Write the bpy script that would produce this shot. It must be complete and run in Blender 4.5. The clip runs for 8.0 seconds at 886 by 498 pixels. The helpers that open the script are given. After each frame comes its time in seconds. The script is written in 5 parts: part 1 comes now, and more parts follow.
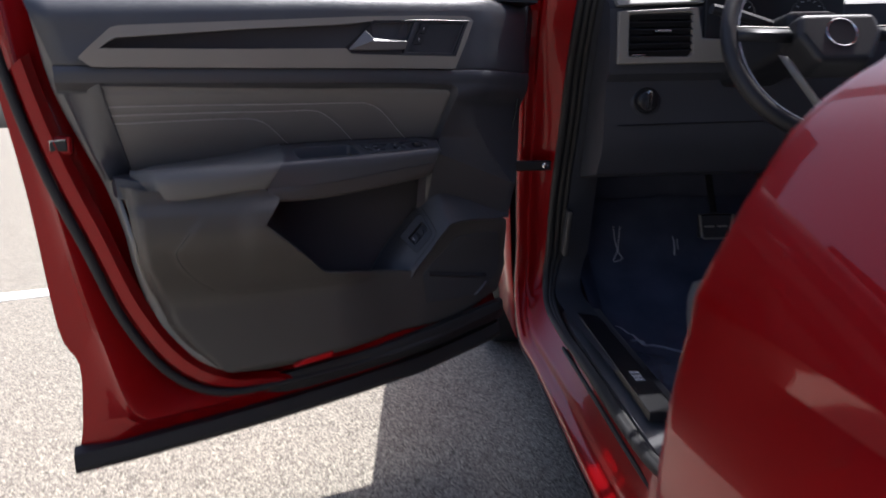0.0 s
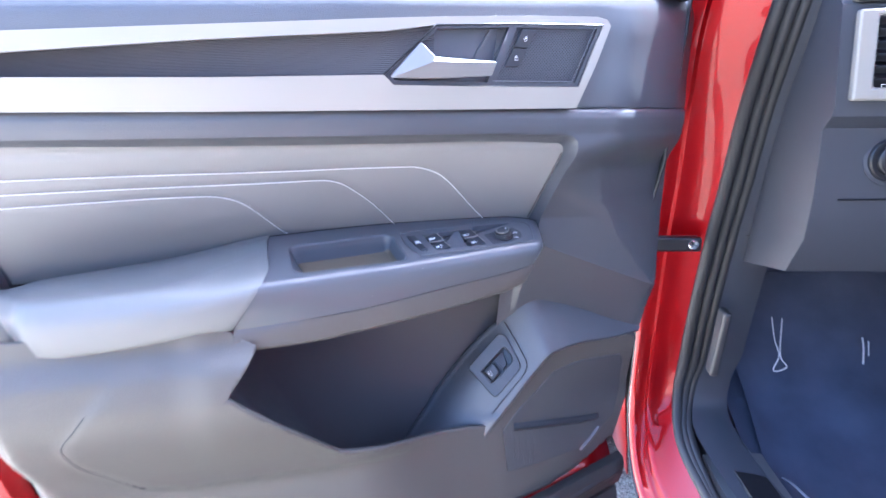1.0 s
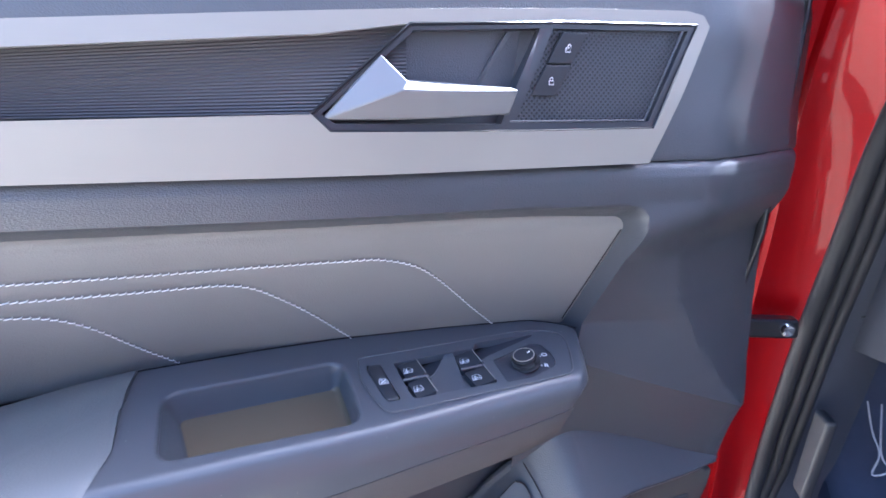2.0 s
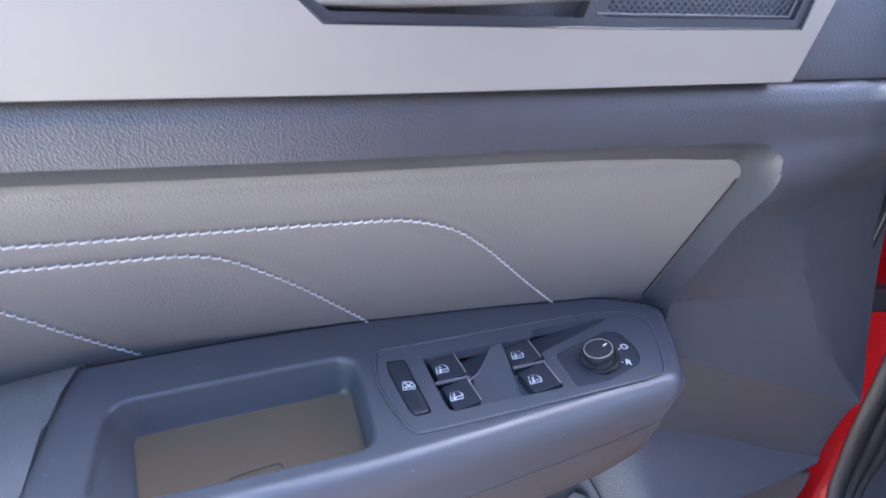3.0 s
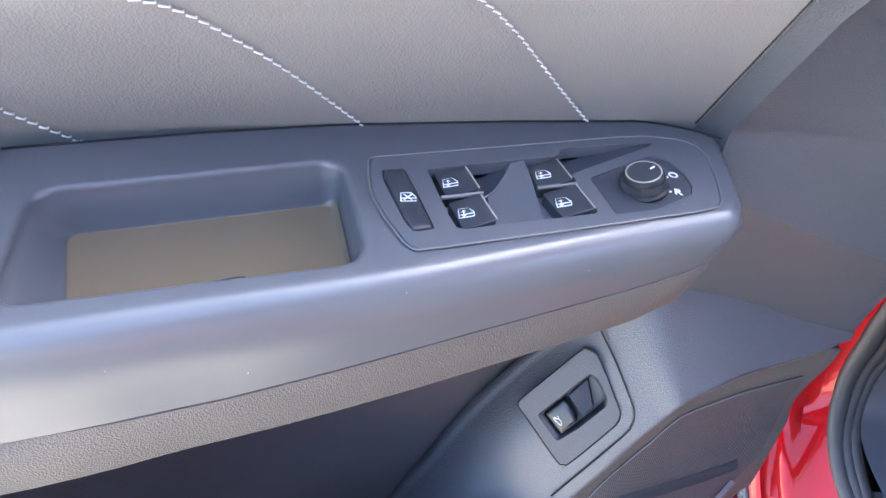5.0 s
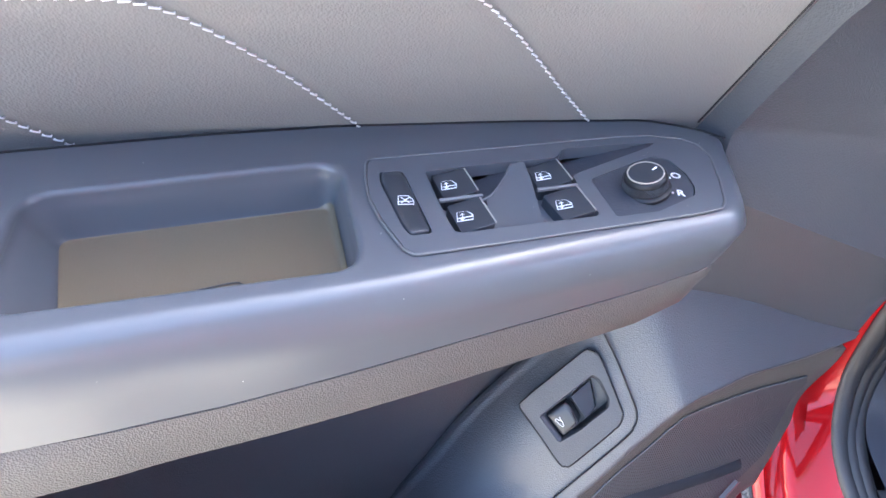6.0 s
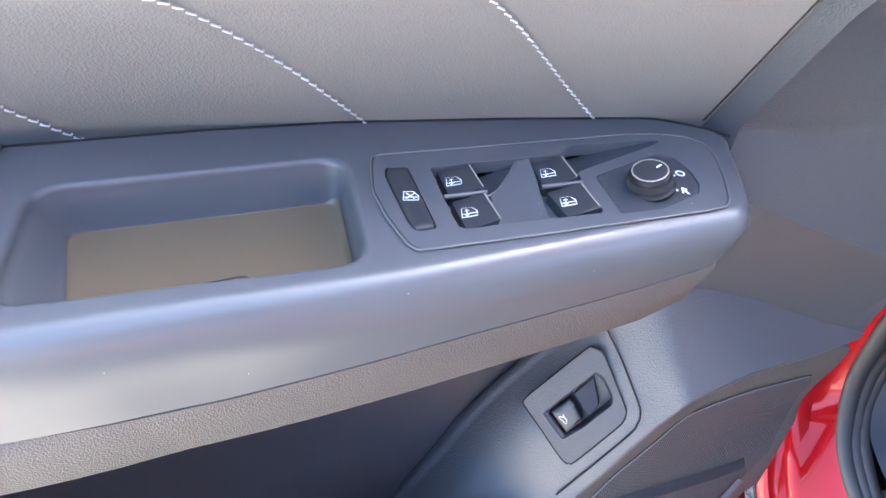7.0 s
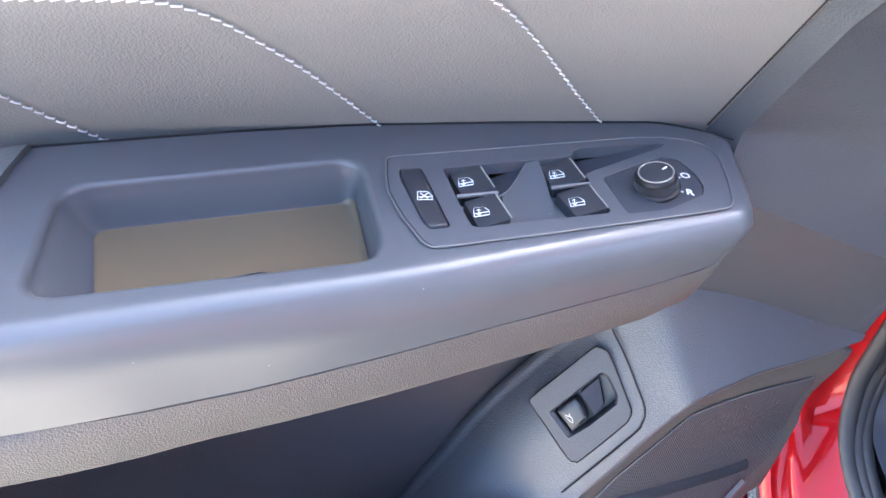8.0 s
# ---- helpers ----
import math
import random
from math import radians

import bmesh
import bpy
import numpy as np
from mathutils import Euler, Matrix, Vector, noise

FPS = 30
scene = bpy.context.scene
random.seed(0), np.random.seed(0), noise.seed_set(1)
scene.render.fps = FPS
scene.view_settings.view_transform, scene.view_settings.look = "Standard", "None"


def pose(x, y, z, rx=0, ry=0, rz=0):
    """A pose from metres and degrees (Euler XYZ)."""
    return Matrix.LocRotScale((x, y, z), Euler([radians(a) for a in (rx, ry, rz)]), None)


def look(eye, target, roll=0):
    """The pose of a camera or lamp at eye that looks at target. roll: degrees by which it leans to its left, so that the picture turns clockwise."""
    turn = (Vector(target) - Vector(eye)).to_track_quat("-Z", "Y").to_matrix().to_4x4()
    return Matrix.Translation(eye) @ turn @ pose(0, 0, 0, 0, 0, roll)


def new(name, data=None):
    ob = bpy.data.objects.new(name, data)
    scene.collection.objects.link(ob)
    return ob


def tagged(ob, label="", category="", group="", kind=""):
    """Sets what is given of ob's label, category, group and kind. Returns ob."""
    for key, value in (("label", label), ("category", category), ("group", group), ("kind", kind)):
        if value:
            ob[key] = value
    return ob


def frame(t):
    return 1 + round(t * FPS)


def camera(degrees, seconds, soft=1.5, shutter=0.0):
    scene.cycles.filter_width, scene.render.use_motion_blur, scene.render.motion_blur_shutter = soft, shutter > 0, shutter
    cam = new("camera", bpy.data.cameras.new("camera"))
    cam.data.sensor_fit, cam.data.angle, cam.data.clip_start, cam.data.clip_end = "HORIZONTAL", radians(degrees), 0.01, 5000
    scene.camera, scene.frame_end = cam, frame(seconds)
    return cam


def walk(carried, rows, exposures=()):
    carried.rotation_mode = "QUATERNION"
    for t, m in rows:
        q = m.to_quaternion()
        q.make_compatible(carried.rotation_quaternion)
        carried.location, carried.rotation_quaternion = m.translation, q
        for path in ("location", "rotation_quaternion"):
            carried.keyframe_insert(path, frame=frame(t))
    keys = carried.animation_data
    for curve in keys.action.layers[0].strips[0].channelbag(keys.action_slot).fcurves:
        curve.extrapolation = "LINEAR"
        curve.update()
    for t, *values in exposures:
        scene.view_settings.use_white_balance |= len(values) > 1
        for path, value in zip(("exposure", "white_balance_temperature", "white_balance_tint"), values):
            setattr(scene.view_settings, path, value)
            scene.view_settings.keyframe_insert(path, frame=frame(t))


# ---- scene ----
cam = camera(64.8, 8.0, soft=1.5, shutter=0.3)
PATH = [
    (0, (0.111, 0.221, 0.886), (0.883, 2.028, 0.512), -1.3),
    (0.1, (0.157, 0.282, 0.906), (0.888, 2.106, 0.533), -1.7),
    (0.2, (0.185, 0.349, 0.904), (0.897, 2.184, 0.551), -1.2),
    (0.3, (0.204, 0.413, 0.912), (0.886, 2.26, 0.56), -0.4),
    (0.5, (0.228, 0.542, 0.945), (0.894, 2.387, 0.557), 0.1),
    (1, (0.304, 0.788, 0.971), (0.909, 2.656, 0.591), -0.3),
    (1.5, (0.357, 0.978, 1.008), (0.989, 2.841, 0.648), -1.1),
    (1.7, (0.388, 1.026, 1.012), (1.0, 2.894, 0.642), -0.4),
    (2.8, (0.458, 1.197, 0.993), (0.89, 3.092, 0.523), -1.2),
    (3, (0.455, 1.213, 0.987), (0.912, 3.088, 0.464), -0.2),
    (3.5, (0.459, 1.235, 0.963), (0.929, 3.068, 0.315), 2.1),
    (4, (0.465, 1.248, 0.943), (0.939, 3.037, 0.184), 4.5),
    (4.5, (0.466, 1.259, 0.932), (0.908, 3.026, 0.106), 4.1),
    (6, (0.47, 1.272, 0.933), (0.883, 3.028, 0.069), 3.1),
    (6.5, (0.47, 1.272, 0.934), (0.873, 3.029, 0.068), 3.3),
    (7, (0.47, 1.27, 0.933), (0.867, 3.026, 0.063), 3.3),
    (7.5, (0.469, 1.267, 0.936), (0.862, 3.027, 0.071), 3.4),
    (8, (0.464, 1.261, 0.934), (0.854, 3.026, 0.079), 3.4),
]
EXPOSURES = [(0.0, 0.55, 5950, 14), (0.1, 0.6, 5950, 14), (0.3, 1.75, 5500, 15), (0.5, 3.15, 5100, 13), (1.0, 3.97, 5150, 12), (1.7, 3.4, 5150, 12), (3.0, 3.45, 5280, 11), (4.0, 4.1, 5620, 8), (8.0, 4.27, 5780, 7)]
walk(cam, [(t, look(eye, target, roll)) for t, eye, target, roll in PATH], EXPOSURES)

# ---- light: high sun over the far side of the car, clear sky ----
SUN = Vector((0.49, 0.22, 1.0)).normalized()
world = bpy.data.worlds.new("sky")
scene.world = world
world.use_nodes = True
sky = world.node_tree.nodes.new("ShaderNodeTexSky")
sky.sky_type, sky.sun_disc = "NISHITA", False
sky.sun_elevation = math.asin(SUN.z)
sky.sun_rotation = math.atan2(SUN.x, SUN.y)
sky.dust_density, sky.air_density = 4.5, 0.65
background = world.node_tree.nodes["Background"]
background.inputs["Strength"].default_value = 0.13
world.node_tree.links.new(sky.outputs[0], background.inputs["Color"])
sun = new("sun", bpy.data.lights.new("sun", "SUN"))
sun.data.energy, sun.data.angle, sun.data.color = 5.0, radians(0.5), (1.0, 0.95, 0.87)
sun.matrix_world = look(SUN * 10, (0, 0, 0))


# ---- materials ----
def material(name, colour, rough=0.5, metal=0.0, coat=0.0, grain=0.0, size=400.0, cells=False, mottle=0.12, mottle_size=9.0,
             rough_var=0.08, specular=0.5, stretch=(1, 1, 1), sheen=0.0):
    """A procedural surface: base colour with a broad mottle and a fine one, uneven gloss, and a fine relief."""
    m = bpy.data.materials.new(name)
    m.use_nodes = True
    nodes, links = m.node_tree.nodes, m.node_tree.links
    bsdf = nodes["Principled BSDF"]
    bsdf.inputs["Metallic"].default_value = metal
    bsdf.inputs["Coat Weight"].default_value = coat
    bsdf.inputs["Coat Roughness"].default_value = 0.03
    bsdf.inputs["Specular IOR Level"].default_value = specular
    bsdf.inputs["Sheen Weight"].default_value = sheen
    place = nodes.new("ShaderNodeTexCoord")
    scale = nodes.new("ShaderNodeMapping")
    scale.inputs["Scale"].default_value = stretch
    links.new(place.outputs["Object"], scale.inputs["Vector"])
    broad = nodes.new("ShaderNodeTexNoise")
    broad.inputs["Scale"].default_value, broad.inputs["Detail"].default_value = mottle_size, 5
    links.new(scale.outputs[0], broad.inputs["Vector"])
    fine = nodes.new("ShaderNodeTexVoronoi" if cells else "ShaderNodeTexNoise")
    fine.inputs["Scale"].default_value = size
    if not cells:
        fine.inputs["Detail"].default_value = 3
    links.new(scale.outputs[0], fine.inputs["Vector"])
    ramp = nodes.new("ShaderNodeMixRGB")
    ramp.inputs["Color1"].default_value = (*[c * (1 - mottle) for c in colour], 1)
    ramp.inputs["Color2"].default_value = (*[min(1, c * (1 + mottle)) for c in colour], 1)
    links.new(broad.outputs["Fac"], ramp.inputs["Fac"])
    links.new(ramp.outputs[0], bsdf.inputs["Base Color"])
    gloss = nodes.new("ShaderNodeMapRange")
    gloss.inputs["To Min"].default_value = max(0.02, rough - rough_var)
    gloss.inputs["To Max"].default_value = min(1, rough + rough_var)
    links.new(broad.outputs["Fac"], gloss.inputs["Value"])
    links.new(gloss.outputs[0], bsdf.inputs["Roughness"])
    if grain:
        bump = nodes.new("ShaderNodeBump")
        bump.inputs["Strength"].default_value, bump.inputs["Distance"].default_value = grain, 0.001
        links.new(fine.outputs[0], bump.inputs["Height"])
        links.new(bump.outputs[0], bsdf.inputs["Normal"])
    return m


RED = material("red_paint", (0.27, 0.0012, 0.003), 0.34, 0.3, 0.5, 0.0, mottle=0.06, specular=0.1)
DARK = material("slate_plastic", (0.038, 0.042, 0.053), 0.42, grain=0.2, size=1000, mottle=0.1)
WARM = material("warm_grey_plastic", (0.077, 0.072, 0.065), 0.45, grain=0.3, size=800, cells=True, mottle=0.1)
DARKER = material("dark_plastic", (0.023, 0.024, 0.028), 0.5, grain=0.25, size=900, mottle=0.1)
SOFT = material("soft_touch_skin", (0.057, 0.060, 0.069), 0.38, grain=0.24, size=1000, cells=True, mottle=0.1, specular=0.72)
SKIRT = material("grained_warm_skin", (0.082, 0.076, 0.072), 0.46, grain=0.3, size=1300, cells=True, mottle=0.1)
SMOOTH = material("satin_plastic", (0.082, 0.086, 0.096), 0.29, mottle=0.08, specular=0.56, rough_var=0.02)


def dusty(m, colour):
    """A few pale specks of dust, sparsely strewn."""
    nodes, links = m.node_tree.nodes, m.node_tree.links
    coord = nodes.new("ShaderNodeTexCoord")
    speck = nodes.new("ShaderNodeTexVoronoi")
    speck.inputs["Scale"].default_value = 120
    links.new(coord.outputs["Object"], speck.inputs["Vector"])
    near = nodes.new("ShaderNodeMath")
    near.operation = "LESS_THAN"
    near.inputs[1].default_value = 0.024
    links.new(speck.outputs["Distance"], near.inputs[0])
    mix = nodes.new("ShaderNodeMixRGB")
    bsdf = nodes["Principled BSDF"]
    links.new(bsdf.inputs["Base Color"].links[0].from_socket, mix.inputs["Color1"])
    mix.inputs["Color2"].default_value = (*colour, 1)
    links.new(near.outputs[0], mix.inputs["Fac"])
    links.new(mix.outputs[0], bsdf.inputs["Base Color"])


dusty(SMOOTH, (0.55, 0.55, 0.55))
KEY = material("switch_plastic", (0.028, 0.031, 0.038), 0.36)
KNOB = material("matt_black_plastic", (0.012, 0.012, 0.014), 0.42, specular=0.25)
SILL = material("sill_trim", (0.115, 0.115, 0.118), 0.4, grain=0.12, size=900, mottle=0.1)
LEATHER = material("grey_leather", (0.197, 0.193, 0.193), 0.5, grain=0.22, size=930, cells=True, mottle=0.07)
ARMLEATHER = material("light_grey_leather", (0.14, 0.141, 0.138), 0.4, grain=0.12, size=850, cells=True, mottle=0.06)
SILVER = material("satin_silver", (0.265, 0.247, 0.217), 0.42, 0.1, grain=0.03, size=1500, mottle=0.04)
LEVER = material("brushed_lever_metal", (0.2, 0.2, 0.205), 0.42, 0.35, grain=0.03, size=1500, mottle=0.05)
CHROME = material("chrome", (0.75, 0.75, 0.76), 0.12, 1.0, mottle=0.03)
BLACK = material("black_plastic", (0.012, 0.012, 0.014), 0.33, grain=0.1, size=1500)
RUBBER = material("black_rubber", (0.018, 0.018, 0.019), 0.6, grain=0.25, size=700)
THREAD = material("white_thread", (0.72, 0.72, 0.73), 0.7, grain=0.3, size=2500)
MARK = material("white_print", (0.8, 0.8, 0.8), 0.6)
CARPET = material("black_carpet", (0.080, 0.090, 0.130), 0.95, grain=1.0, size=600, mottle=0.3)
FILM = material("clear_film_over_carpet", (0.092, 0.104, 0.146), 0.12, grain=1.0, size=14, mottle=0.5)
# pale colour that paints highlights on the crumpled film
FILM_GLINT = material("pale_film_glint", (0.42, 0.44, 0.48), 0.12, grain=0.3, size=60, mottle=0.3)
FELT = material("beige_rubber_mat", (0.135, 0.104, 0.066), 0.34, rough_var=0.01, grain=0.1, size=1200, mottle=0.04)
PALE = material("pale_trim_edge", (0.24, 0.235, 0.215), 0.6, grain=0.3, size=700)
PAINTLINE = material("white_road_paint", (0.75, 0.74, 0.7), 0.85, grain=0.6, size=160, mottle=0.12)


def ribbed(name, colour, pitch, axis, rough=0.45, depth=0.6):
    m = material(name, colour, rough, mottle=0.06)
    nodes, links = m.node_tree.nodes, m.node_tree.links
    coord = nodes.new("ShaderNodeTexCoord")
    wave = nodes.new("ShaderNodeTexWave")
    wave.bands_direction = axis
    wave.inputs["Scale"].default_value = 0.314159 / pitch
    links.new(coord.outputs["Object"], wave.inputs["Vector"])
    bump = nodes.new("ShaderNodeBump")
    bump.inputs["Strength"].default_value, bump.inputs["Distance"].default_value = depth, 0.001
    links.new(wave.outputs["Fac"], bump.inputs["Height"])
    links.new(bump.outputs[0], nodes["Principled BSDF"].inputs["Normal"])
    return m


GRILLE = ribbed("speaker_ribs", (0.045, 0.047, 0.056), 0.0022, "X", depth=0.9, rough=0.5)


def dotted(name, colour, pitch):
    """Perforated grille: small dark holes in even rows."""
    m = material(name, colour, 0.4)
    nodes, links = m.node_tree.nodes, m.node_tree.links
    coord = nodes.new("ShaderNodeTexCoord")
    mapping = nodes.new("ShaderNodeMapping")
    mapping.inputs["Rotation"].default_value = (0, radians(45), 0)
    mapping.inputs["Scale"].default_value = (1 / pitch, 0, 1 / pitch)
    links.new(coord.outputs["Object"], mapping.inputs["Vector"])
    cell = nodes.new("ShaderNodeTexVoronoi")
    cell.inputs["Scale"].default_value, cell.inputs["Randomness"].default_value = 1.0, 0.0
    links.new(mapping.outputs[0], cell.inputs["Vector"])
    step = nodes.new("ShaderNodeMapRange")
    step.inputs["From Min"].default_value, step.inputs["From Max"].default_value = 0.25, 0.38
    links.new(cell.outputs["Distance"], step.inputs["Value"])
    mix = nodes.new("ShaderNodeMixRGB")
    mix.inputs["Color1"].default_value, mix.inputs["Color2"].default_value = (0.004, 0.004, 0.005, 1), (*colour, 1)
    links.new(step.outputs[0], mix.inputs["Fac"])
    links.new(mix.outputs[0], nodes["Principled BSDF"].inputs["Base Color"])
    bump = nodes.new("ShaderNodeBump")
    bump.inputs["Strength"].default_value, bump.inputs["Distance"].default_value = 0.7, 0.0008
    links.new(step.outputs[0], bump.inputs["Height"])
    links.new(bump.outputs[0], nodes["Principled BSDF"].inputs["Normal"])
    return m


TWEETER = dotted("perforated_plastic", (0.044, 0.046, 0.055), 0.0026)


def asphalt():
    m = material("asphalt", (0.19, 0.172, 0.145), 0.9, mottle=0.15, mottle_size=1.4)
    nodes, links = m.node_tree.nodes, m.node_tree.links
    coord = nodes.new("ShaderNodeTexCoord")
    stone = nodes.new("ShaderNodeTexVoronoi")
    stone.inputs["Scale"].default_value = 210
    links.new(coord.outputs["Object"], stone.inputs["Vector"])
    ramp = nodes.new("ShaderNodeValToRGB")
    ramp.color_ramp.elements[0].color = (0.06, 0.053, 0.042, 1)
    ramp.color_ramp.elements[1].color = (0.64, 0.58, 0.45, 1)
    for at, c in ((0.35, 0.21), (0.6, 0.33)):
        e = ramp.color_ramp.elements.new(at)
        e.color = (c, c * 0.9, c * 0.74, 1)
    links.new(stone.outputs["Color"], ramp.inputs["Fac"])
    links.new(ramp.outputs[0], nodes["Principled BSDF"].inputs["Base Color"])
    bump = nodes.new("ShaderNodeBump")
    bump.inputs["Strength"].default_value, bump.inputs["Distance"].default_value = 0.65, 0.004
    links.new(stone.outputs["Distance"], bump.inputs["Height"])
    bump.invert = True
    links.new(bump.outputs[0], nodes["Principled BSDF"].inputs["Normal"])
    return m


ASPHALT = asphalt()


# ---- builders ----
def thing(name, at, label, category, m=None, **tags):
    ob = new(name)
    ob.empty_display_size = 0.05
    ob.matrix_basis = m if m is not None else Matrix.Translation(at)
    return tagged(ob, label, category, **tags)


def part(name, bm, mat, parent=None, label="", smooth=True, bevel=0.0, thick=0.0, local=False, angle=35, seg=2, face=(-0.3, -1, 0.25), flat=None):
    """Links a bmesh as one mesh under a thing or a part. local: its points are in the thing's own axes."""
    bmesh.ops.remove_doubles(bm, verts=bm.verts, dist=1e-6)
    bmesh.ops.recalc_face_normals(bm, faces=bm.faces)
    if thick:
        total = Vector()
        for f in bm.faces:
            total += f.normal * f.calc_area()
        if total.dot(Vector(face)) < 0:
            bmesh.ops.reverse_faces(bm, faces=bm.faces)
    me = bpy.data.meshes.new(name)
    bm.to_mesh(me)
    bm.free()
    me.materials.append(mat)
    ob = new(name, me)
    if smooth:
        for p in me.polygons:
            p.use_smooth = flat is None or p.normal.dot(flat) < 0.9999
        me.set_sharp_from_angle(angle=radians(angle))
    if thick:
        mod = ob.modifiers.new("thick", "SOLIDIFY")
        mod.thickness, mod.offset = thick, -1
    if bevel:
        mod = ob.modifiers.new("bevel", "BEVEL")
        mod.width, mod.segments, mod.limit_method, mod.angle_limit = bevel, seg, "ANGLE", radians(30)
        mod.harden_normals = True
    if parent is not None:
        ob.parent = parent
        if parent.type == "EMPTY" and not local:
            ob.matrix_parent_inverse = parent.matrix_basis.inverted()
    if label:
        tagged(ob, label)
    return ob


def spline(points, n=6):
    """Catmull-Rom through points, n steps a span."""
    p = [Vector(q) for q in points]
    p = [p[0] * 2 - p[1]] + p + [p[-1] * 2 - p[-2]]
    out = []
    for a, b, c, d in zip(p, p[1:], p[2:], p[3:]):
        for k in range(n):
            t = k / n
            out.append(0.5 * (2 * b + (c - a) * t + (2 * a - 5 * b + 4 * c - d) * t * t + (3 * b - a - 3 * c + d) * t ** 3))
    return out + [p[-2]]


def loft(rows, bm=None, close=False, caps=False):
    """A skin over rows of points."""
    bm = bm or bmesh.new()
    vs = [[bm.verts.new(p) for p in row] for row in rows]
    for a, b in zip(vs, vs[1:]):
        k = len(a)
        for i in range(k if close else k - 1):
            j = (i + 1) % k
            bm.faces.new((a[i], a[j], b[j], b[i]))
    if caps:
        bm.faces.new(vs[0])
        bm.faces.new(vs[-1][::-1])
    return bm


def blend(sections, n=5):
    """Rows between given sections, smoothly."""
    cols = [spline([s[i] for s in sections], n) for i in range(len(sections[0]))]
    return [[c[k] for c in cols] for k in range(len(cols[0]))]


def tube(points, r, sides=8, bm=None, flat=1.0, aside=(0.13, 0.31, 0.94)):
    bm = bm or bmesh.new()
    pts = [Vector(p) for p in points]
    rows = []
    for i, p in enumerate(pts):
        d = (pts[min(i + 1, len(pts) - 1)] - pts[max(i - 1, 0)]).normalized()
        u = d.cross(Vector(aside)).normalized()
        v = d.cross(u)
        rows.append([p + u * (r * math.cos(2 * math.pi * k / sides)) + v * (flat * r * math.sin(2 * math.pi * k / sides)) for k in range(sides)])
    return loft(rows, bm, close=True, caps=True)


def plate(outer, y0, depth, holes=(), yfun=None, step=0.0):
    """A plate in the door's plane: outline of (x, z) points, thickness backwards, with holes, bent to yfun(x, z)."""
    bm = bmesh.new()
    edges = []
    for loop in (outer, *holes):
        vs = [bm.verts.new((x, y0, z)) for x, z in loop]
        edges += [bm.edges.new((vs[i], vs[(i + 1) % len(vs)])) for i in range(len(vs))]
    bmesh.ops.triangle_fill(bm, edges=edges, use_beauty=True, use_dissolve=False)
    if step:
        xs, zs = [v.co.x for v in bm.verts], [v.co.z for v in bm.verts]
        for lo, hi, n in ((min(xs), max(xs), (1, 0, 0)), (min(zs), max(zs), (0, 0, 1))):
            c = lo + step
            while c < hi:
                bmesh.ops.bisect_plane(bm, geom=bm.verts[:] + bm.edges[:] + bm.faces[:], plane_co=Vector(n) * c, plane_no=n)
                c += step
    if yfun:
        for v in bm.verts:
            v.co.y = yfun(v.co.x, v.co.z)
    if depth:
        back = bmesh.ops.extrude_face_region(bm, geom=bm.faces[:])["geom"]
        for v in back:
            if isinstance(v, bmesh.types.BMVert):
                v.co.y += depth
    return bm


def box(x0, x1, y0, y1, z0, z1, bm=None):
    bm = bm or bmesh.new()
    vs = [bm.verts.new((x, y, z)) for z in (z0, z1) for x, y in ((x0, y0), (x1, y0), (x1, y1), (x0, y1))]
    for f in ((0, 3, 2, 1), (4, 5, 6, 7), (0, 1, 5, 4), (1, 2, 6, 5), (2, 3, 7, 6), (3, 0, 4, 7)):
        bm.faces.new([vs[i] for i in f])
    return bm


def prism(base, top, bm=None):
    """A solid between two loops of points."""
    return loft([base, top], bm, close=True, caps=True)


def turned(profile, m, sides=40, bm=None):
    """A turned shape about z from (radius, height) pairs, set by m."""
    bm = bm or bmesh.new()
    rows = [[m @ Vector((r * math.cos(2 * math.pi * k / sides), r * math.sin(2 * math.pi * k / sides), h)) for k in range(sides)] for r, h in profile]
    return loft(rows, bm, close=True, caps=True)


def ease(t):
    t = max(0.0, min(1.0, t))
    return t * t * (3 - 2 * t)


def lerp_table(table, v):
    """Straight interpolation in a short table of pairs."""
    if v <= table[0][0]:
        return table[0][1]
    for (a, p), (b, q) in zip(table, table[1:]):
        if v <= b:
            return p + (q - p) * (v - a) / (b - a)
    return table[-1][1]


# ---- ground ----
bm = bmesh.new()
bmesh.ops.create_grid(bm, x_segments=4, y_segments=4, size=400)
tagged(part("ground", bm, ASPHALT, smooth=False), "sunlit worn asphalt of an open parking lot", "parking lot", kind="structure")
line = box(-6.0, 1.6, 4.32, 4.52, 0.0, 0.004)
bmesh.ops.rotate(line, verts=line.verts, cent=(-0.5, 4.42, 0), matrix=Matrix.Rotation(radians(3), 3, "Z"))
tagged(part("parking_line", line, PAINTLINE, smooth=False), "white painted bay line on the asphalt", "road marking", kind="structure")


# ---- the open front door; its length runs along x, its inner face looks to -y ----
CAR = Matrix.Translation((1.01, 1.71, 0)) @ Matrix.Rotation(radians(-21.6), 4, "Z")
body = thing("car", None, "glossy red car with its front door wide open", "car", CAR)


def strip_y(x):
    return 1.474 + 0.03 * ease((x - 0.45) / 0.3)


def turn_back(x, start=0.762):
    """The trim turns back towards the hinge side."""
    return 0.35 * (x - start + math.sqrt((x - start) ** 2 + 0.0004)) - 0.0005


def front_edge(z):
    return lerp_table([(0.40, 0.85), (0.462, 0.866), (0.491, 0.888), (0.55, 0.90), (0.65, 0.884), (0.73, 0.888), (0.77, 0.896), (0.83, 0.908), (0.90, 0.918), (0.965, 0.930), (1.04, 0.940), (1.2, 0.958)], z)


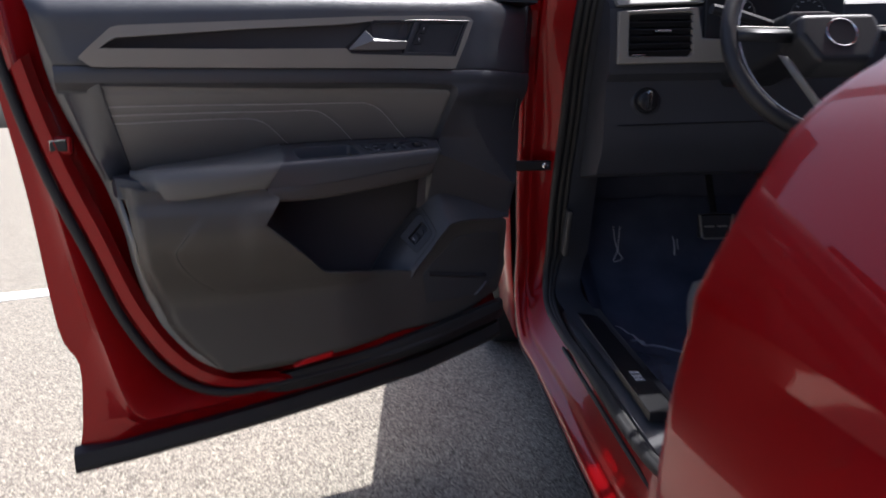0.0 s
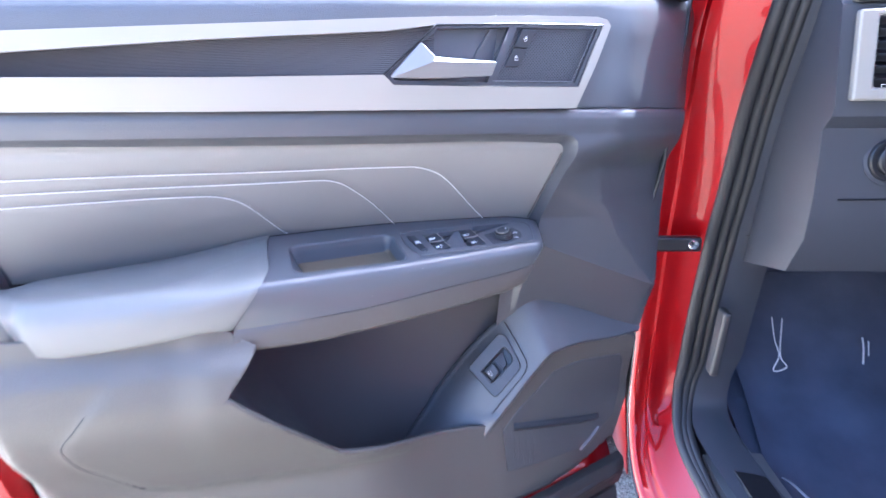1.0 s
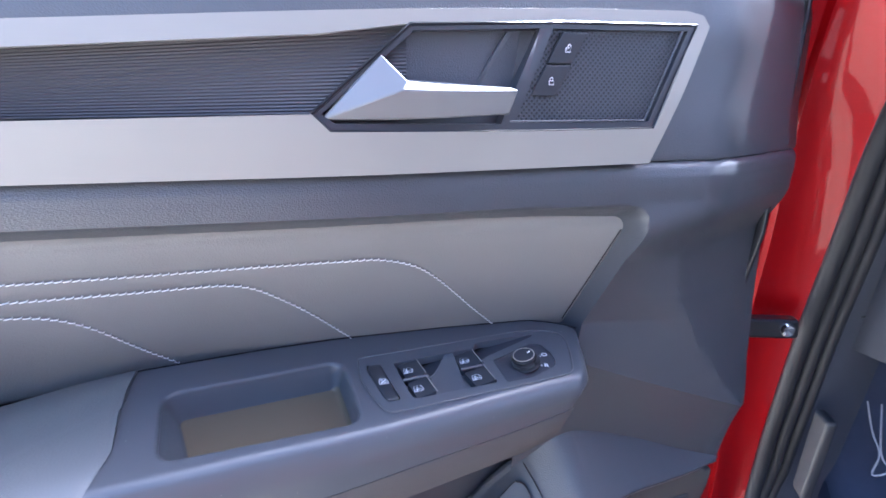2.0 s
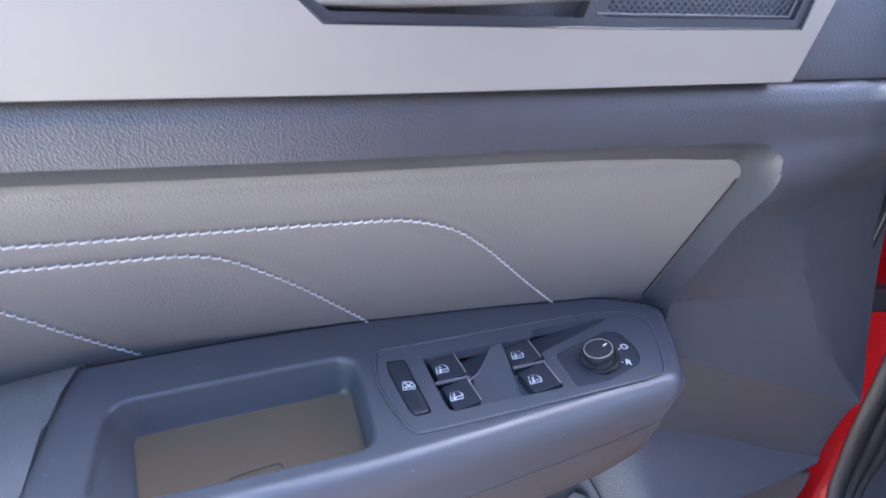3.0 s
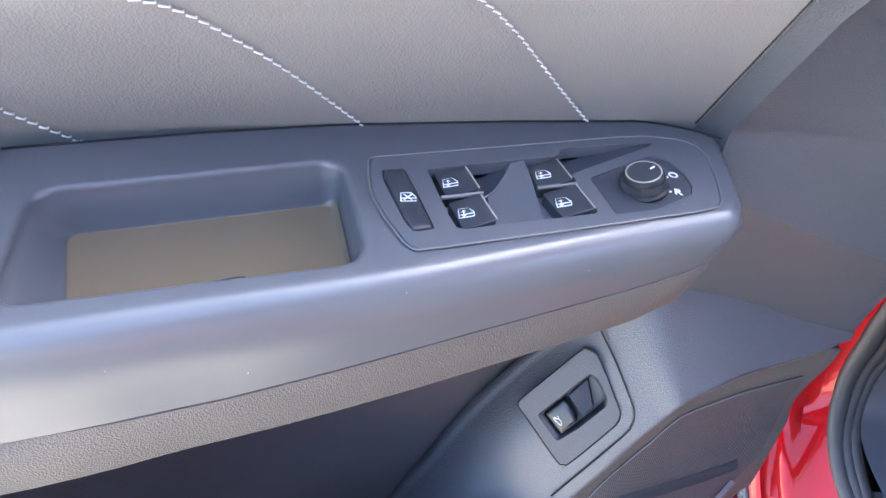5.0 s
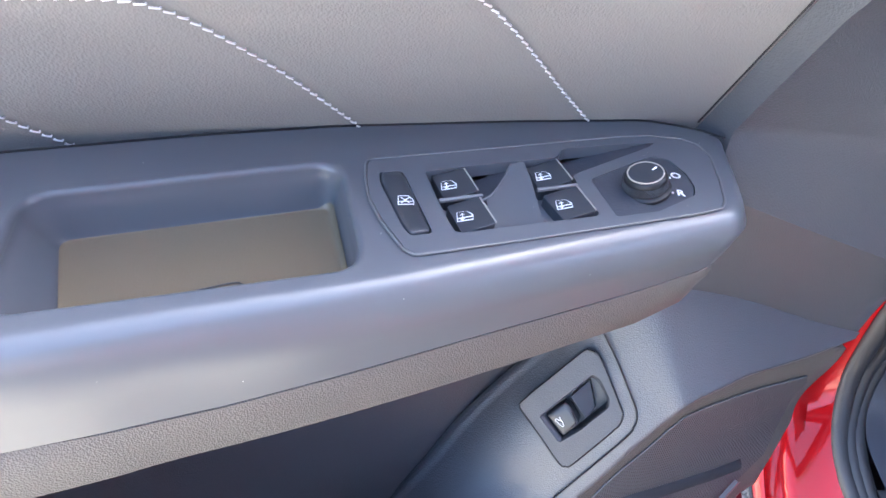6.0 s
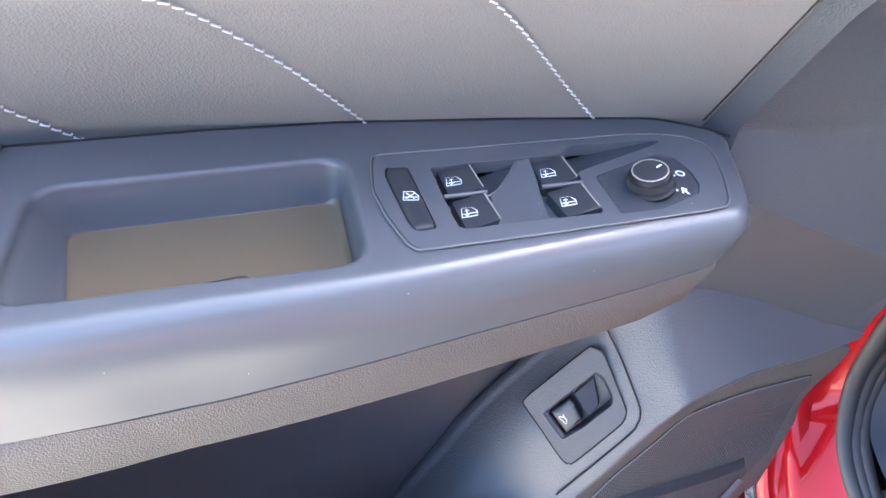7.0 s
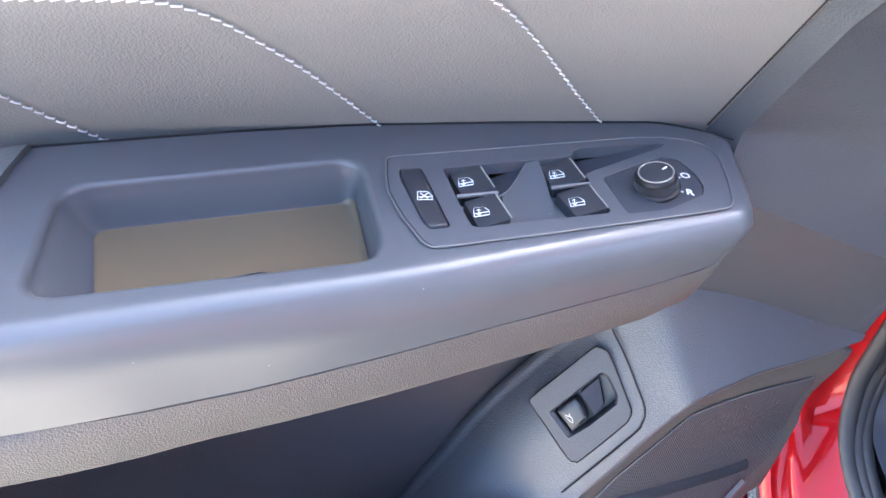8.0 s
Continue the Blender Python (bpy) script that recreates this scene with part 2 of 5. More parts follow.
def recess(x):
    """The door's lower front end steps back towards the hinge."""
    return 0.3 * max(0.0, x - 0.636)


# painted steel: hem, step, field, window-side flange
OUTER = [(-0.14, 1.2), (-0.10, 0.93), (-0.077, 0.75), (-0.057, 0.515), (-0.03, 0.44), (-0.036, 0.33), (-0.043, 0.235), (0.05, 0.238), (0.336, 0.266), (0.6, 0.305), (0.93, 0.36)]
STEP1 = [(-0.115, 1.2), (-0.078, 0.93), (-0.058, 0.75), (-0.036, 0.52), (-0.012, 0.44), (-0.012, 0.37), (-0.012, 0.272), (0.07, 0.282), (0.336, 0.305), (0.6, 0.345), (0.93, 0.395)]
STEP2 = [(-0.10, 1.2), (-0.066, 0.93), (-0.046, 0.78), (-0.018, 0.6), (0.006, 0.48), (0.03, 0.36), (0.058, 0.318), (0.116, 0.315), (0.336, 0.338), (0.6, 0.372), (0.93, 0.405)]
STEP3 = [(-0.092, 1.2), (-0.058, 0.93), (-0.037, 0.78), (-0.008, 0.6), (0.018, 0.48), (0.044, 0.37), (0.07, 0.333), (0.12, 0.33), (0.336, 0.35), (0.6, 0.384), (0.93, 0.415)]
FIELD = [(0.05, 1.2), (0.05, 0.93), (0.08, 0.78), (0.10, 0.6), (0.14, 0.5), (0.18, 0.45), (0.22, 0.43), (0.26, 0.42), (0.36, 0.418), (0.6, 0.45), (0.93, 0.53)]
rows = []
for loop, y in ((OUTER, 1.668), (OUTER, 1.64), (STEP1, 1.632), (STEP2, 1.618), (STEP3, 1.598), (FIELD, 1.607)):
    rows.append(spline([(min(x, 0.872), y + recess(x) * ((1.6 if loop is FIELD else 0.8) if z < 0.7 else 0), z) for x, z in loop], 5))
door = part("front_door", loft(rows), RED, body, "open red front door with grey trim and armrest", thick=0.002)
# outer skin, seen from behind the door only
skin = loft([[(min(x, 0.85), 1.672 + 0.8 * recess(min(x, 0.85)), z) for x, z in OUTER], [(min(x + 0.01, 0.86), 1.72, z + 0.01) for x, z in OUTER], [(0.45, 1.735, 0.7 if z < 1 else 1.2) for x, z in OUTER]])
part("outer_skin", skin, RED, door, "glossy red outer door skin")
hinge_rows = []
for z, y in ((0.37, 1.715), (0.5, 1.715), (0.6, 1.70), (0.67, 1.67), (0.72, 1.655), (0.8, 1.64), (0.9, 1.62), (1.2, 1.62)):
    up_there = ease((z - 0.68) / 0.1)
    hinge_rows.append([(front_edge(z) - 0.024, y, z), (front_edge(z) - 0.016 + 0.004 * up_there, y + 0.03, z), (front_edge(z) - 0.012 + 0.012 * up_there, 1.745, z)])
part("hinge_end", loft(hinge_rows), BLACK, door, thick=0.004)
# black lower cladding of the door
clad = []
for x, z in ((-0.043, 0.232), (0.05, 0.238), (0.2, 0.253), (0.336, 0.268), (0.5, 0.29), (0.65, 0.313), (0.8, 0.338), (0.845, 0.347), (0.87, 0.353)):
    foot = lerp_table([(-0.043, 0.166), (0.11, 0.182), (0.36, 0.212), (0.57, 0.246), (0.75, 0.272), (0.84, 0.292), (0.87, 0.31)], x)
    clad.append([(x - (0.012 if x < 0 else 0), y + 0.7 * recess(x), h) for y, h in ((1.80, foot + 0.012), (1.782, foot), (1.765, foot + 0.006), (1.66, z - 0.014), (1.616, z + 0.006), (1.606, z + 0.020), (1.612, z + 0.045), (1.64, z + 0.052))])
part("lower_cladding", loft(clad, caps=True, close=True), RUBBER, door, "matt black lower door cladding")
lip = spline([(x, 1.594 + 0.8 * recess(x), z + 0.066) for x, z in ((0.215, 0.288), (0.34, 0.306), (0.5, 0.327), (0.65, 0.350), (0.8, 0.371), (0.87, 0.382))], 3)
part("cladding_ridge", loft([[p + Vector((0, y + 0.02 * (1 - ease((p.x - 0.215) / 0.14)), z * ease((p.x - 0.18) / 0.2))) for y, z in ((0.03, -0.045), (0.004, -0.04), (-0.006, -0.02), (-0.008, -0.004), (-0.004, 0.006), (0.01, 0.010))] for p in lip]), RUBBER, door, "ribbed black sealing ridge of the cladding", thick=0.002)
# seal round the rear and lower edge
seal = spline([(-0.12, 1.588, 1.2), (-0.081, 1.586, 0.97), (-0.042, 1.584, 0.812), (0.007, 1.582, 0.671), (0.057, 1.58, 0.53), (0.124, 1.58, 0.421), (0.212, 1.582, 0.366),
               (0.34, 1.59, 0.362), (0.5, 1.592, 0.376), (0.636, 1.592, 0.396), (0.7, 1.607, 0.405), (0.86, 1.648, 0.435)], 8)
part("door_seal", tube(seal, 0.0085, 12), RUBBER, door, "black rubber door seal", angle=80)
flange = [[(x + dx * f, 1.59 + (y - 1.59) * f, z + dz * f) for f in [1 - 0.95 * ease((x - 0.25) / 0.14)] for dx, y, dz in ((0.006, 1.59, 0.005), (0.012, 1.578, 0.01), (0.028, 1.572, 0.024), (0.04, 1.585, 0.034))] for x, y0, z in seal[8:] if x < 0.42]
part("inner_flange", loft(flange), RED, door)
# latch
part("latch", box(-0.034, 0.008, 1.574, 1.592, 0.835, 0.868), RED, door, "red recessed latch housing", bevel=0.006)
part("latch_mouth", box(-0.028, 0.0, 1.5725, 1.58, 0.841, 0.862), BLACK, door, "black latch opening", bevel=0.003)
part("latch_claw", tube([(-0.026, 1.5715, 0.843), (-0.027, 1.5715, 0.859), (-0.003, 1.5715, 0.8605)], 0.0009), CHROME, door, "thin bright rim of the latch")


# upper trim: belt roll and the face behind the silver strip
def upper_section(x):
    y, dz = strip_y(x) + 0.006 + turn_back(x), 0.05 * (x - 0.6)
    pts = [(0.11, 1.121), (0.085, 1.124), (0.058, 1.122), (0.034, 1.1155), (0.018, 1.108), (0.008, 1.0995), (0.0025, 1.089), (0.0, 1.078)]
    return [(x, y + a, z + dz) for a, z in pts] + [(x, y + 0.001, 1.05 + dz * 0.6), (x, y + 0.003, 1.01 + dz * 0.3), (x, y - 0.0005, 0.982), (x, y + 0.0005, 0.9775), (x, y + 0.005, 0.976), (x, y + 0.014, 0.976)]


rows = []
for k in range(33):
    u = k / 32
    row = []
    for i, p in enumerate(upper_section(-0.035 + u * 0.95)):
        z = p[2]
        left = lerp_table([(0.978, 0.0), (1.09, -0.035), (1.2, -0.05)], z)
        x = left + u * (front_edge(z) - left)
        row.append(upper_section(x)[i])
    rows.append(row)
part("upper_trim", loft(rows), SOFT, door, "slate grey grained upper door trim", thick=0.004)

# silver strip with ribbed insert and handle bezel
STRIP = [(0.037, 0.988), (0.05, 1.001), (0.087, 1.034), (0.1, 1.0375), (0.35, 1.054), (0.52, 1.0655), (0.64, 1.073), (0.715, 1.0755), (0.728, 1.073), (0.733, 1.066), (0.712, 1.02), (0.691, 0.9765), (0.5, 0.975), (0.3, 0.974), (0.054, 0.974)]
HOLE = [(0.069, 1.002), (0.082, 1.0125), (0.093, 1.0185), (0.3, 1.0375), (0.47, 1.050), (0.521, 1.0575), (0.62, 1.0635), (0.722, 1.0665), (0.692, 0.9995), (0.6, 0.9985), (0.475, 0.999), (0.465, 1.0085), (0.3, 1.0045)]
part("trim_strip", plate(STRIP, 0, 0.008, [HOLE], lambda x, z: strip_y(x) - 0.004 - 0.002 * math.cos((z - 1.02) * 45), 0.02), SILVER, door,
             "satin silver trim strip with pointed end", bevel=0.0022, angle=50)
# ribbed dark insert: one fine ridge above another
rows = []
n = 44
for k in range(n + 1):
    f = k / n
    row = []
    for x in (0.07, 0.095, 0.2, 0.3, 0.4, 0.466, 0.49, 0.52):
        lo, hi = 1.0015 + 0.0075 * (x - 0.07) / 0.4, 1.0185 + 0.034 * (x - 0.093) / 0.4
        z = lo + (hi - lo) * f
        row.append((x + (0.022 * f if x < 0.08 else 0), strip_y(x) + 0.003 + (0.0006 if k % 2 else 0), z))
    rows.append(row)
part("ribbed_insert", loft(rows), material("ribbed_plastic", (0.050, 0.049, 0.055), 0.45, mottle=0.08), door, "dark finely ribbed insert", smooth=False)
# handle recess and bezel
BEZEL = [(0.465, 1.0085), (0.475, 0.999), (0.6, 0.9985), (0.692, 0.9995), (0.722, 1.0665), (0.62, 1.0635), (0.521, 1.0575)]
BEZ_IN = [(0.4705, 1.0085), (0.478, 1.0035), (0.5785, 1.003), (0.604, 1.0592), (0.523, 1.054)]
GRI_IN = [(0.588, 1.0035), (0.6885, 1.0040), (0.7155, 1.0625), (0.613, 1.0595)]
bez = thing("inner_door_handle", (0.58, 1.49, 1.0), "dark inner door handle with silver pull lever and lock buttons", "door handle")
part("bezel", plate(BEZEL, 0, 0.01, [BEZ_IN, GRI_IN], lambda x, z: strip_y(x) - 0.003, 0.03), material("bezel_plastic", (0.040, 0.041, 0.047), 0.34, mottle=0.06), bez, "dark satin bezel", bevel=0.0015)
part("bezel_gap", tube([(x, strip_y(x) - 0.0035, z) for x, z in BEZEL + BEZEL[:1]], 0.0011, 6), BLACK, bez, "dark gap round the bezel")
part("grille_rim", tube([(x - 0.0035, strip_y(x) - 0.0032, z + 0.001) for x, z in (GRI_IN[0], GRI_IN[1], GRI_IN[2])], 0.0007, 6), SMOOTH, bez, "raised rim of the tweeter grille")
part("handle_recess", plate(BEZ_IN, 0, 0.002, [], lambda x, z: strip_y(x) + 0.016 - 0.012 * ease((x - 0.572) / 0.03), 0.012), DARKER, bez, "dark hollow behind the handle")
part("recess_blade", prism([(0.562, strip_y(0.56) + 0.012, 1.022), (0.566, strip_y(0.56) + 0.012, 1.022), (0.5865, strip_y(0.57) + 0.008, 1.0565), (0.5835, strip_y(0.57) + 0.008, 1.0565)],
                           [(0.562, strip_y(0.56) + 0.009, 1.022), (0.566, strip_y(0.56) + 0.010, 1.022), (0.5865, strip_y(0.57) + 0.004, 1.0565), (0.5835, strip_y(0.57) + 0.004, 1.0565)]), SMOOTH, bez)
part("tweeter_grille", plate(GRI_IN, 0, 0.002, [], lambda x, z: strip_y(x) + 0.001, 0.03), TWEETER, bez, "black perforated tweeter grille")
# pull lever, with its raised corner
ly = strip_y(0.5)
lv = bmesh.new()
pts = {"l": (0.4705, ly - 0.004, 1.0055), "l2": (0.4725, ly - 0.002, 1.0085), "tip": (0.5035, ly - 0.007, 1.0405), "tip2": (0.5055, ly + 0.002, 1.0405), "knee": (0.5175, ly - 0.010, 1.0262),
       "fold": (0.514, ly - 0.014, 1.0215), "rt": (0.5835, ly - 0.0085, 1.0225), "rt2": (0.583, ly + 0.001, 1.024), "rb": (0.579, ly - 0.006, 1.0085), "lb": (0.474, ly + 0.004, 1.004),
       "mid": (0.545, ly - 0.0125, 1.0215), "midt": (0.545, ly - 0.009, 1.0242), "midb": (0.53, ly - 0.006, 1.0062), "kb": (0.519, ly + 0.004, 1.028)}
V = {k: lv.verts.new(p) for k, p in pts.items()}
for f in ("l fold knee tip", "l tip l2", "l2 tip tip2", "l midb mid fold", "mid midb rb rt", "fold mid midt knee", "mid rt rt2 midt", "tip knee kb tip2", "knee midt rt2 kb", "rt rb rt2", "lb rb midb l"):
    lv.faces.new([V[k] for k in f.split()])
part("handle_lever", lv, LEVER, bez, "satin silver inner door pull lever", bevel=0.0012, angle=20)
# lock and unlock buttons
for a, b in ((0.0, 0.49), (0.51, 1.0)):
    q = []
    for f, left in ((a, True), (a, False), (b, False), (b, True)):
        x0, x1 = 0.6 + 0.0205 * f, 0.617 + 0.0205 * f
        q.append((x0 if left else x1, 1.0195 + 0.0385 * f))
    btn = part("lock_button", plate(q, strip_y(0.62) - 0.0025, 0.006), DARKER, bez, "dark lock button with white padlock", bevel=0.0008)
    cx, cz = sum(p[0] for p in q) / 4, sum(p[1] for p in q) / 4
    iy = strip_y(0.62) - 0.0029
    arch = 0.0008 if a else 0.0
    ic = tube([(cx + u * 0.0015, iy, cz + v * 0.0024) for u, v in ((-1, 0), (1, 0), (1, -1), (-1, -1), (-1, 0))], 0.00026, 5)
    tube([(cx - 0.0009 + arch, iy, cz), (cx - 0.0009 + arch, iy, cz + 0.0015), (cx + arch, iy, cz + 0.0022), (cx + 0.0009 + arch, iy, cz + 0.0015), (cx + 0.0009 + arch, iy, cz + 0.0006 * (a > 0))], 0.00026, 5, ic)
    part("padlock_mark", ic, MARK, btn, "white padlock symbol")


# leather pad with three stitched seams
SEAMS = [[(0.0626, 0.9122), (0.206, 0.9138), (0.35, 0.9135), (0.43, 0.9143), (0.4914, 0.9143), (0.5145, 0.9135), (0.539, 0.9063), (0.557, 0.8945), (0.5737, 0.8801), (0.5919, 0.8636), (0.612, 0.8465), (0.6165, 0.8425)],
         [(0.0656, 0.8983), (0.205, 0.9005), (0.34, 0.9012), (0.40, 0.9022), (0.4178, 0.9015), (0.432, 0.8975), (0.4479, 0.8880), (0.4703, 0.8715), (0.4990, 0.8455), (0.5040, 0.8405)],
         [(0.0688, 0.8845), (0.206, 0.8885), (0.267, 0.8895), (0.306, 0.888), (0.331, 0.8778), (0.353, 0.859), (0.365, 0.848), (0.380, 0.836), (0.386, 0.8305)]]
SEAMS = [[(p.x, p.y) for p in spline([(x, z, 0) for x, z in s], 6)] for s in SEAMS]


def seam_distance(x, z):
    best = 1.0
    for s in SEAMS:
        for (a, b), (c, d) in zip(s, s[1:]):
            t = max(0, min(1, ((x - a) * (c - a) + (z - b) * (d - b)) / ((c - a) ** 2 + (d - b) ** 2)))
            best = min(best, (x - a - t * (c - a)) ** 2 + (z - b - t * (d - b)) ** 2)
    return math.sqrt(best)


def pad_y(x, z):
    top = 0.0035 * math.exp(-((0.938 - z) / 0.005) ** 2)
    foot = 0.0035 * ease((0.868 - z) / 0.032) * (1 - ease((x - 0.56) / 0.09))
    return 1.494 + 0.05 * (x - 0.07) + (0.934 - z) * 0.74 + top + foot


def pad_bottom(x):
    return lerp_table([(0.08, 0.798), (0.2, 0.808), (0.357, 0.829), (0.495, 0.840), (0.61, 0.843), (0.672, 0.838)], x)


rows = []
for j in range(61):
    v, row = j / 60, []
    for i in range(151):
        u = i / 150
        x = 0.058 + 0.6395 * u
        z = 0.944 + (pad_bottom(x) - 0.944) * v
        x += (0.03 * (1 - u) - 0.0152 * u) * v
        row.append((x, pad_y(x, z) + 0.0014 * math.exp(-(seam_distance(x, z) / 0.0032) ** 2), z))
    rows.append(row)
part("leather_pad", loft(rows), LEATHER, door, "grey leather door pad with white contrast stitching", thick=0.003)
for s in SEAMS:
    bm = bmesh.new()
    pts = [Vector((x, pad_y(x, z) - 0.0003, z)) for x, z in s]
    length = sum((b - a).length for a, b in zip(pts, pts[1:]))
    count = int(length / 0.0048)
    for k in range(count):
        ends = []
        for want in ((k + 0.06) * 0.0048, (k + 0.84) * 0.0048):
            acc = 0.0
            for a, b in zip(pts, pts[1:]):
                d = (b - a).length
                if acc + d >= want:
                    ends.append(a + (b - a) * ((want - acc) / d))
                    break
                acc += d
        if len(ends) == 2:
            a, b = ends
            tilt = Vector((0, 0, 0.0006))
            tube([a + Vector((0, 0.0006, 0)) - tilt, a + Vector((0, -0.0006, 0)) - tilt * 0.6, (a + b) / 2 + Vector((0, -0.001, 0)), b + Vector((0, -0.0006, 0)) + tilt * 0.6, b + Vector((0, 0.0006, 0)) + tilt], 0.00047, 6, bm)
    part("stitching", bm, THREAD, door, "row of white thread stitches")

# bevel at the front end of the pad and the plain front corner of the trim
CREASE = [(0.70, 0.885), (0.737, 0.876), (0.765, 0.846), (0.808, 0.806), (0.862, 0.763), (0.918, 0.749), (1.0, 0.752)]


def corner_left(z):
    return lerp_table([(0.70, 0.655), (0.80, 0.662), (0.843, 0.676), (0.911, 0.701), (0.938, 0.712), (0.944, 0.716), (0.952, 0.722), (0.98, 0.725)], z)


def corner_y(x, z):
    xl, xc = corner_left(z), lerp_table(CREASE, z)
    yl = pad_y(xl, max(z, 0.842)) - 0.018 - 0.003 * math.exp(-((0.938 - z) / 0.005) ** 2)
    yc = lerp_table([(0.73, 1.607), (0.765, 1.596), (0.808, 1.578), (0.86, 1.556), (0.92, 1.538), (0.96, 1.523)], z)
    t = (x - xl) / max(0.01, xc - xl)
    y = yl + (yc - yl) * max(0, t) ** 1.4 if t < 1 else yc + (lerp_table([(0.735, 1.617), (0.77, 1.628), (0.83, 1.64), (0.95, 1.65)], z) - yc) * (x - xc) / max(0.01, front_edge(z) - xc)
    w = max(ease((z - 0.90) / 0.045), ease((0.71 - x) / 0.03) if z > 0.93 else 0.0)
    flat = lerp_table([(0.948, 0.0), (0.958, -0.002), (0.966, -0.0025), (0.973, -0.001), (0.979, 0.005)], z)
    return y * (1 - w) + w * (strip_y(x) + 0.006 + turn_back(x) + flat)


def pad_edge(z):
    return 0.6792 + 0.0151 * (z - 0.842) / 0.091


def pad_top(x):
    return 0.9365 - 0.0025 * ease((x - 0.56) / 0.13)


def pad_outside(x, z, r=0.013):
    """How far a point lies outside the pad's outline with its rounded corner."""
    a, b = x - pad_edge(min(z, 0.936)), z - pad_top(x)
    if a > -r and b > -r:
        return math.hypot(a + r, b + r) - r
    return max(a, b)


def middle_y(x, z):
    """Trim round the pad: roll above it, bevel at its front end, plain corner ahead of it."""
    side = ease((x - 0.64) / 0.035) * (1 - ease((z - 0.925) / 0.02))
    m = max(0.0, min(1.0, pad_outside(x, z) / (0.0135 - 0.006 * side)))
    g = m * side + (0.55 * m + 0.45 * ease(m)) * (1 - side)
    inner = pad_y(min(x, pad_edge(z)), max(0.84, min(z, 0.936))) + 0.007 - 0.0035 * side
    return inner + (corner_y(x, z) - inner) * g


def undercut(x):
    """Height at which the plain corner turns under."""
    return 0.8035 - 0.392 * (max(0.68, x) - 0.70)


def crest(x):
    """Upper edge of the pod's ramp: its depth and height."""
    return [lerp_table([(p[0], p[i]) for p in CREST], x) for i in (1, 2)]


def middle_row(z, wide):
    xl, xf = pad_edge(min(z, 0.934)) - 0.018, front_edge(max(z, 0.735))
    xc = min(lerp_table(CREASE, z), xf - 0.004)
    xs = [xl + 0.042 * k / 28 for k in range(29)] + [xl + 0.042 + (xc - xl - 0.042) * k / 10 for k in range(1, 11)] + [xc + (xf - xc) * k / 8 for k in range(1, 9)]
    if wide:
        xs = [xl * k / 60 for k in range(60)] + xs
    row = []
    for x in xs:
        zz = 0.934 + (z - 0.934) * (0.934 - undercut(x)) / 0.184 if z < 0.934 else z
        if x < xl + 0.03:
            x += pad_edge(min(zz, 0.934)) - pad_edge(min(z, 0.934))
        row.append((x, middle_y(x, zz), zz))
    return row


CREST = [(0.50, 1.655, 0.48), (0.5297, 1.650, 0.5316), (0.560, 1.650, 0.572), (0.5855, 1.650, 0.609), (0.625, 1.6465, 0.655), (0.662, 1.640, 0.690), (0.699, 1.631, 0.7167), (0.7275, 1.633, 0.7165), (0.782, 1.639, 0.6995), (0.838, 1.6451, 0.677), (0.894, 1.6520, 0.6570)]
lowest = middle_row(0.75, False)
rows = []
for f in (1.0, 0.97, 0.9, 0.7, 0.5, 0.3, 0.15, 0.07, 0.03):
    rows.append([(x, y + (crest(x)[0] + 0.0005 - y) * (f + 0.35 * f * (1 - f)), z + (crest(x)[1] - 0.0005 - z) * f) for x, y, z in lowest])
trim = loft(rows + [middle_row(0.75 + (0.934 - 0.75) * j / 70, False) for j in range(71)])
loft([middle_row(0.934 + (0.981 - 0.934) * j / 26, True) for j in range(27)], trim)
part("middle_trim", trim, SOFT, door, "slate grey grained trim round the pad", angle=24)


# armrest
def arm_point(x, y, h=0.0):
    z = 0.8367 + (-0.00534 * (x - 0.5022) + 0.2514 * (y - 1.5582)) / 0.9679
    return Vector((x, y, z)) + Vector((0.00534, -0.25138, 0.96787)) * h


ARM_BACK = [(0.338, 1.563), (0.3557, 1.5672), (0.43, 1.579), (0.503, 1.5874), (0.56, 1.593), (0.616, 1.5946), (0.65, 1.589), (0.6704, 1.5814), (0.682, 1.572)]
ARM_FRONT = [(0.338, 1.4565), (0.36, 1.4598), (0.3839, 1.4635), (0.43, 1.471), (0.48, 1.478), (0.523, 1.4854), (0.58, 1.497), (0.6352, 1.5086), (0.656, 1.513)]
ARM_LOW = [(0.33, 0.7440), (0.364, 0.7425), (0.386, 0.7412), (0.41, 0.7412), (0.45, 0.7442), (0.486, 0.7480), (0.564, 0.7564), (0.624, 0.7634), (0.649, 0.7704), (0.70, 0.80)]
GRAIN = [(0.33, 0.771), (0.371, 0.7732), (0.443, 0.7773), (0.533, 0.7878), (0.616, 0.7952), (0.659, 0.8012), (0.70, 0.806)]
NOSE = [(0.656, 1.513), (0.6635, 1.5195), (0.669, 1.532), (0.675, 1.55), (0.6785, 1.562), (0.682, 1.572)]


def sheared(p, x):
    """The armrest's joint with the elbow rest leans."""
    k = max(0.0, min(1.0, (0.814 - p[2]) / 0.038)) * (1 - ease((x - 0.338) / 0.07))
    return Vector((p[0] - 0.026 * k, p[1] - 0.0005 * k, p[2]))


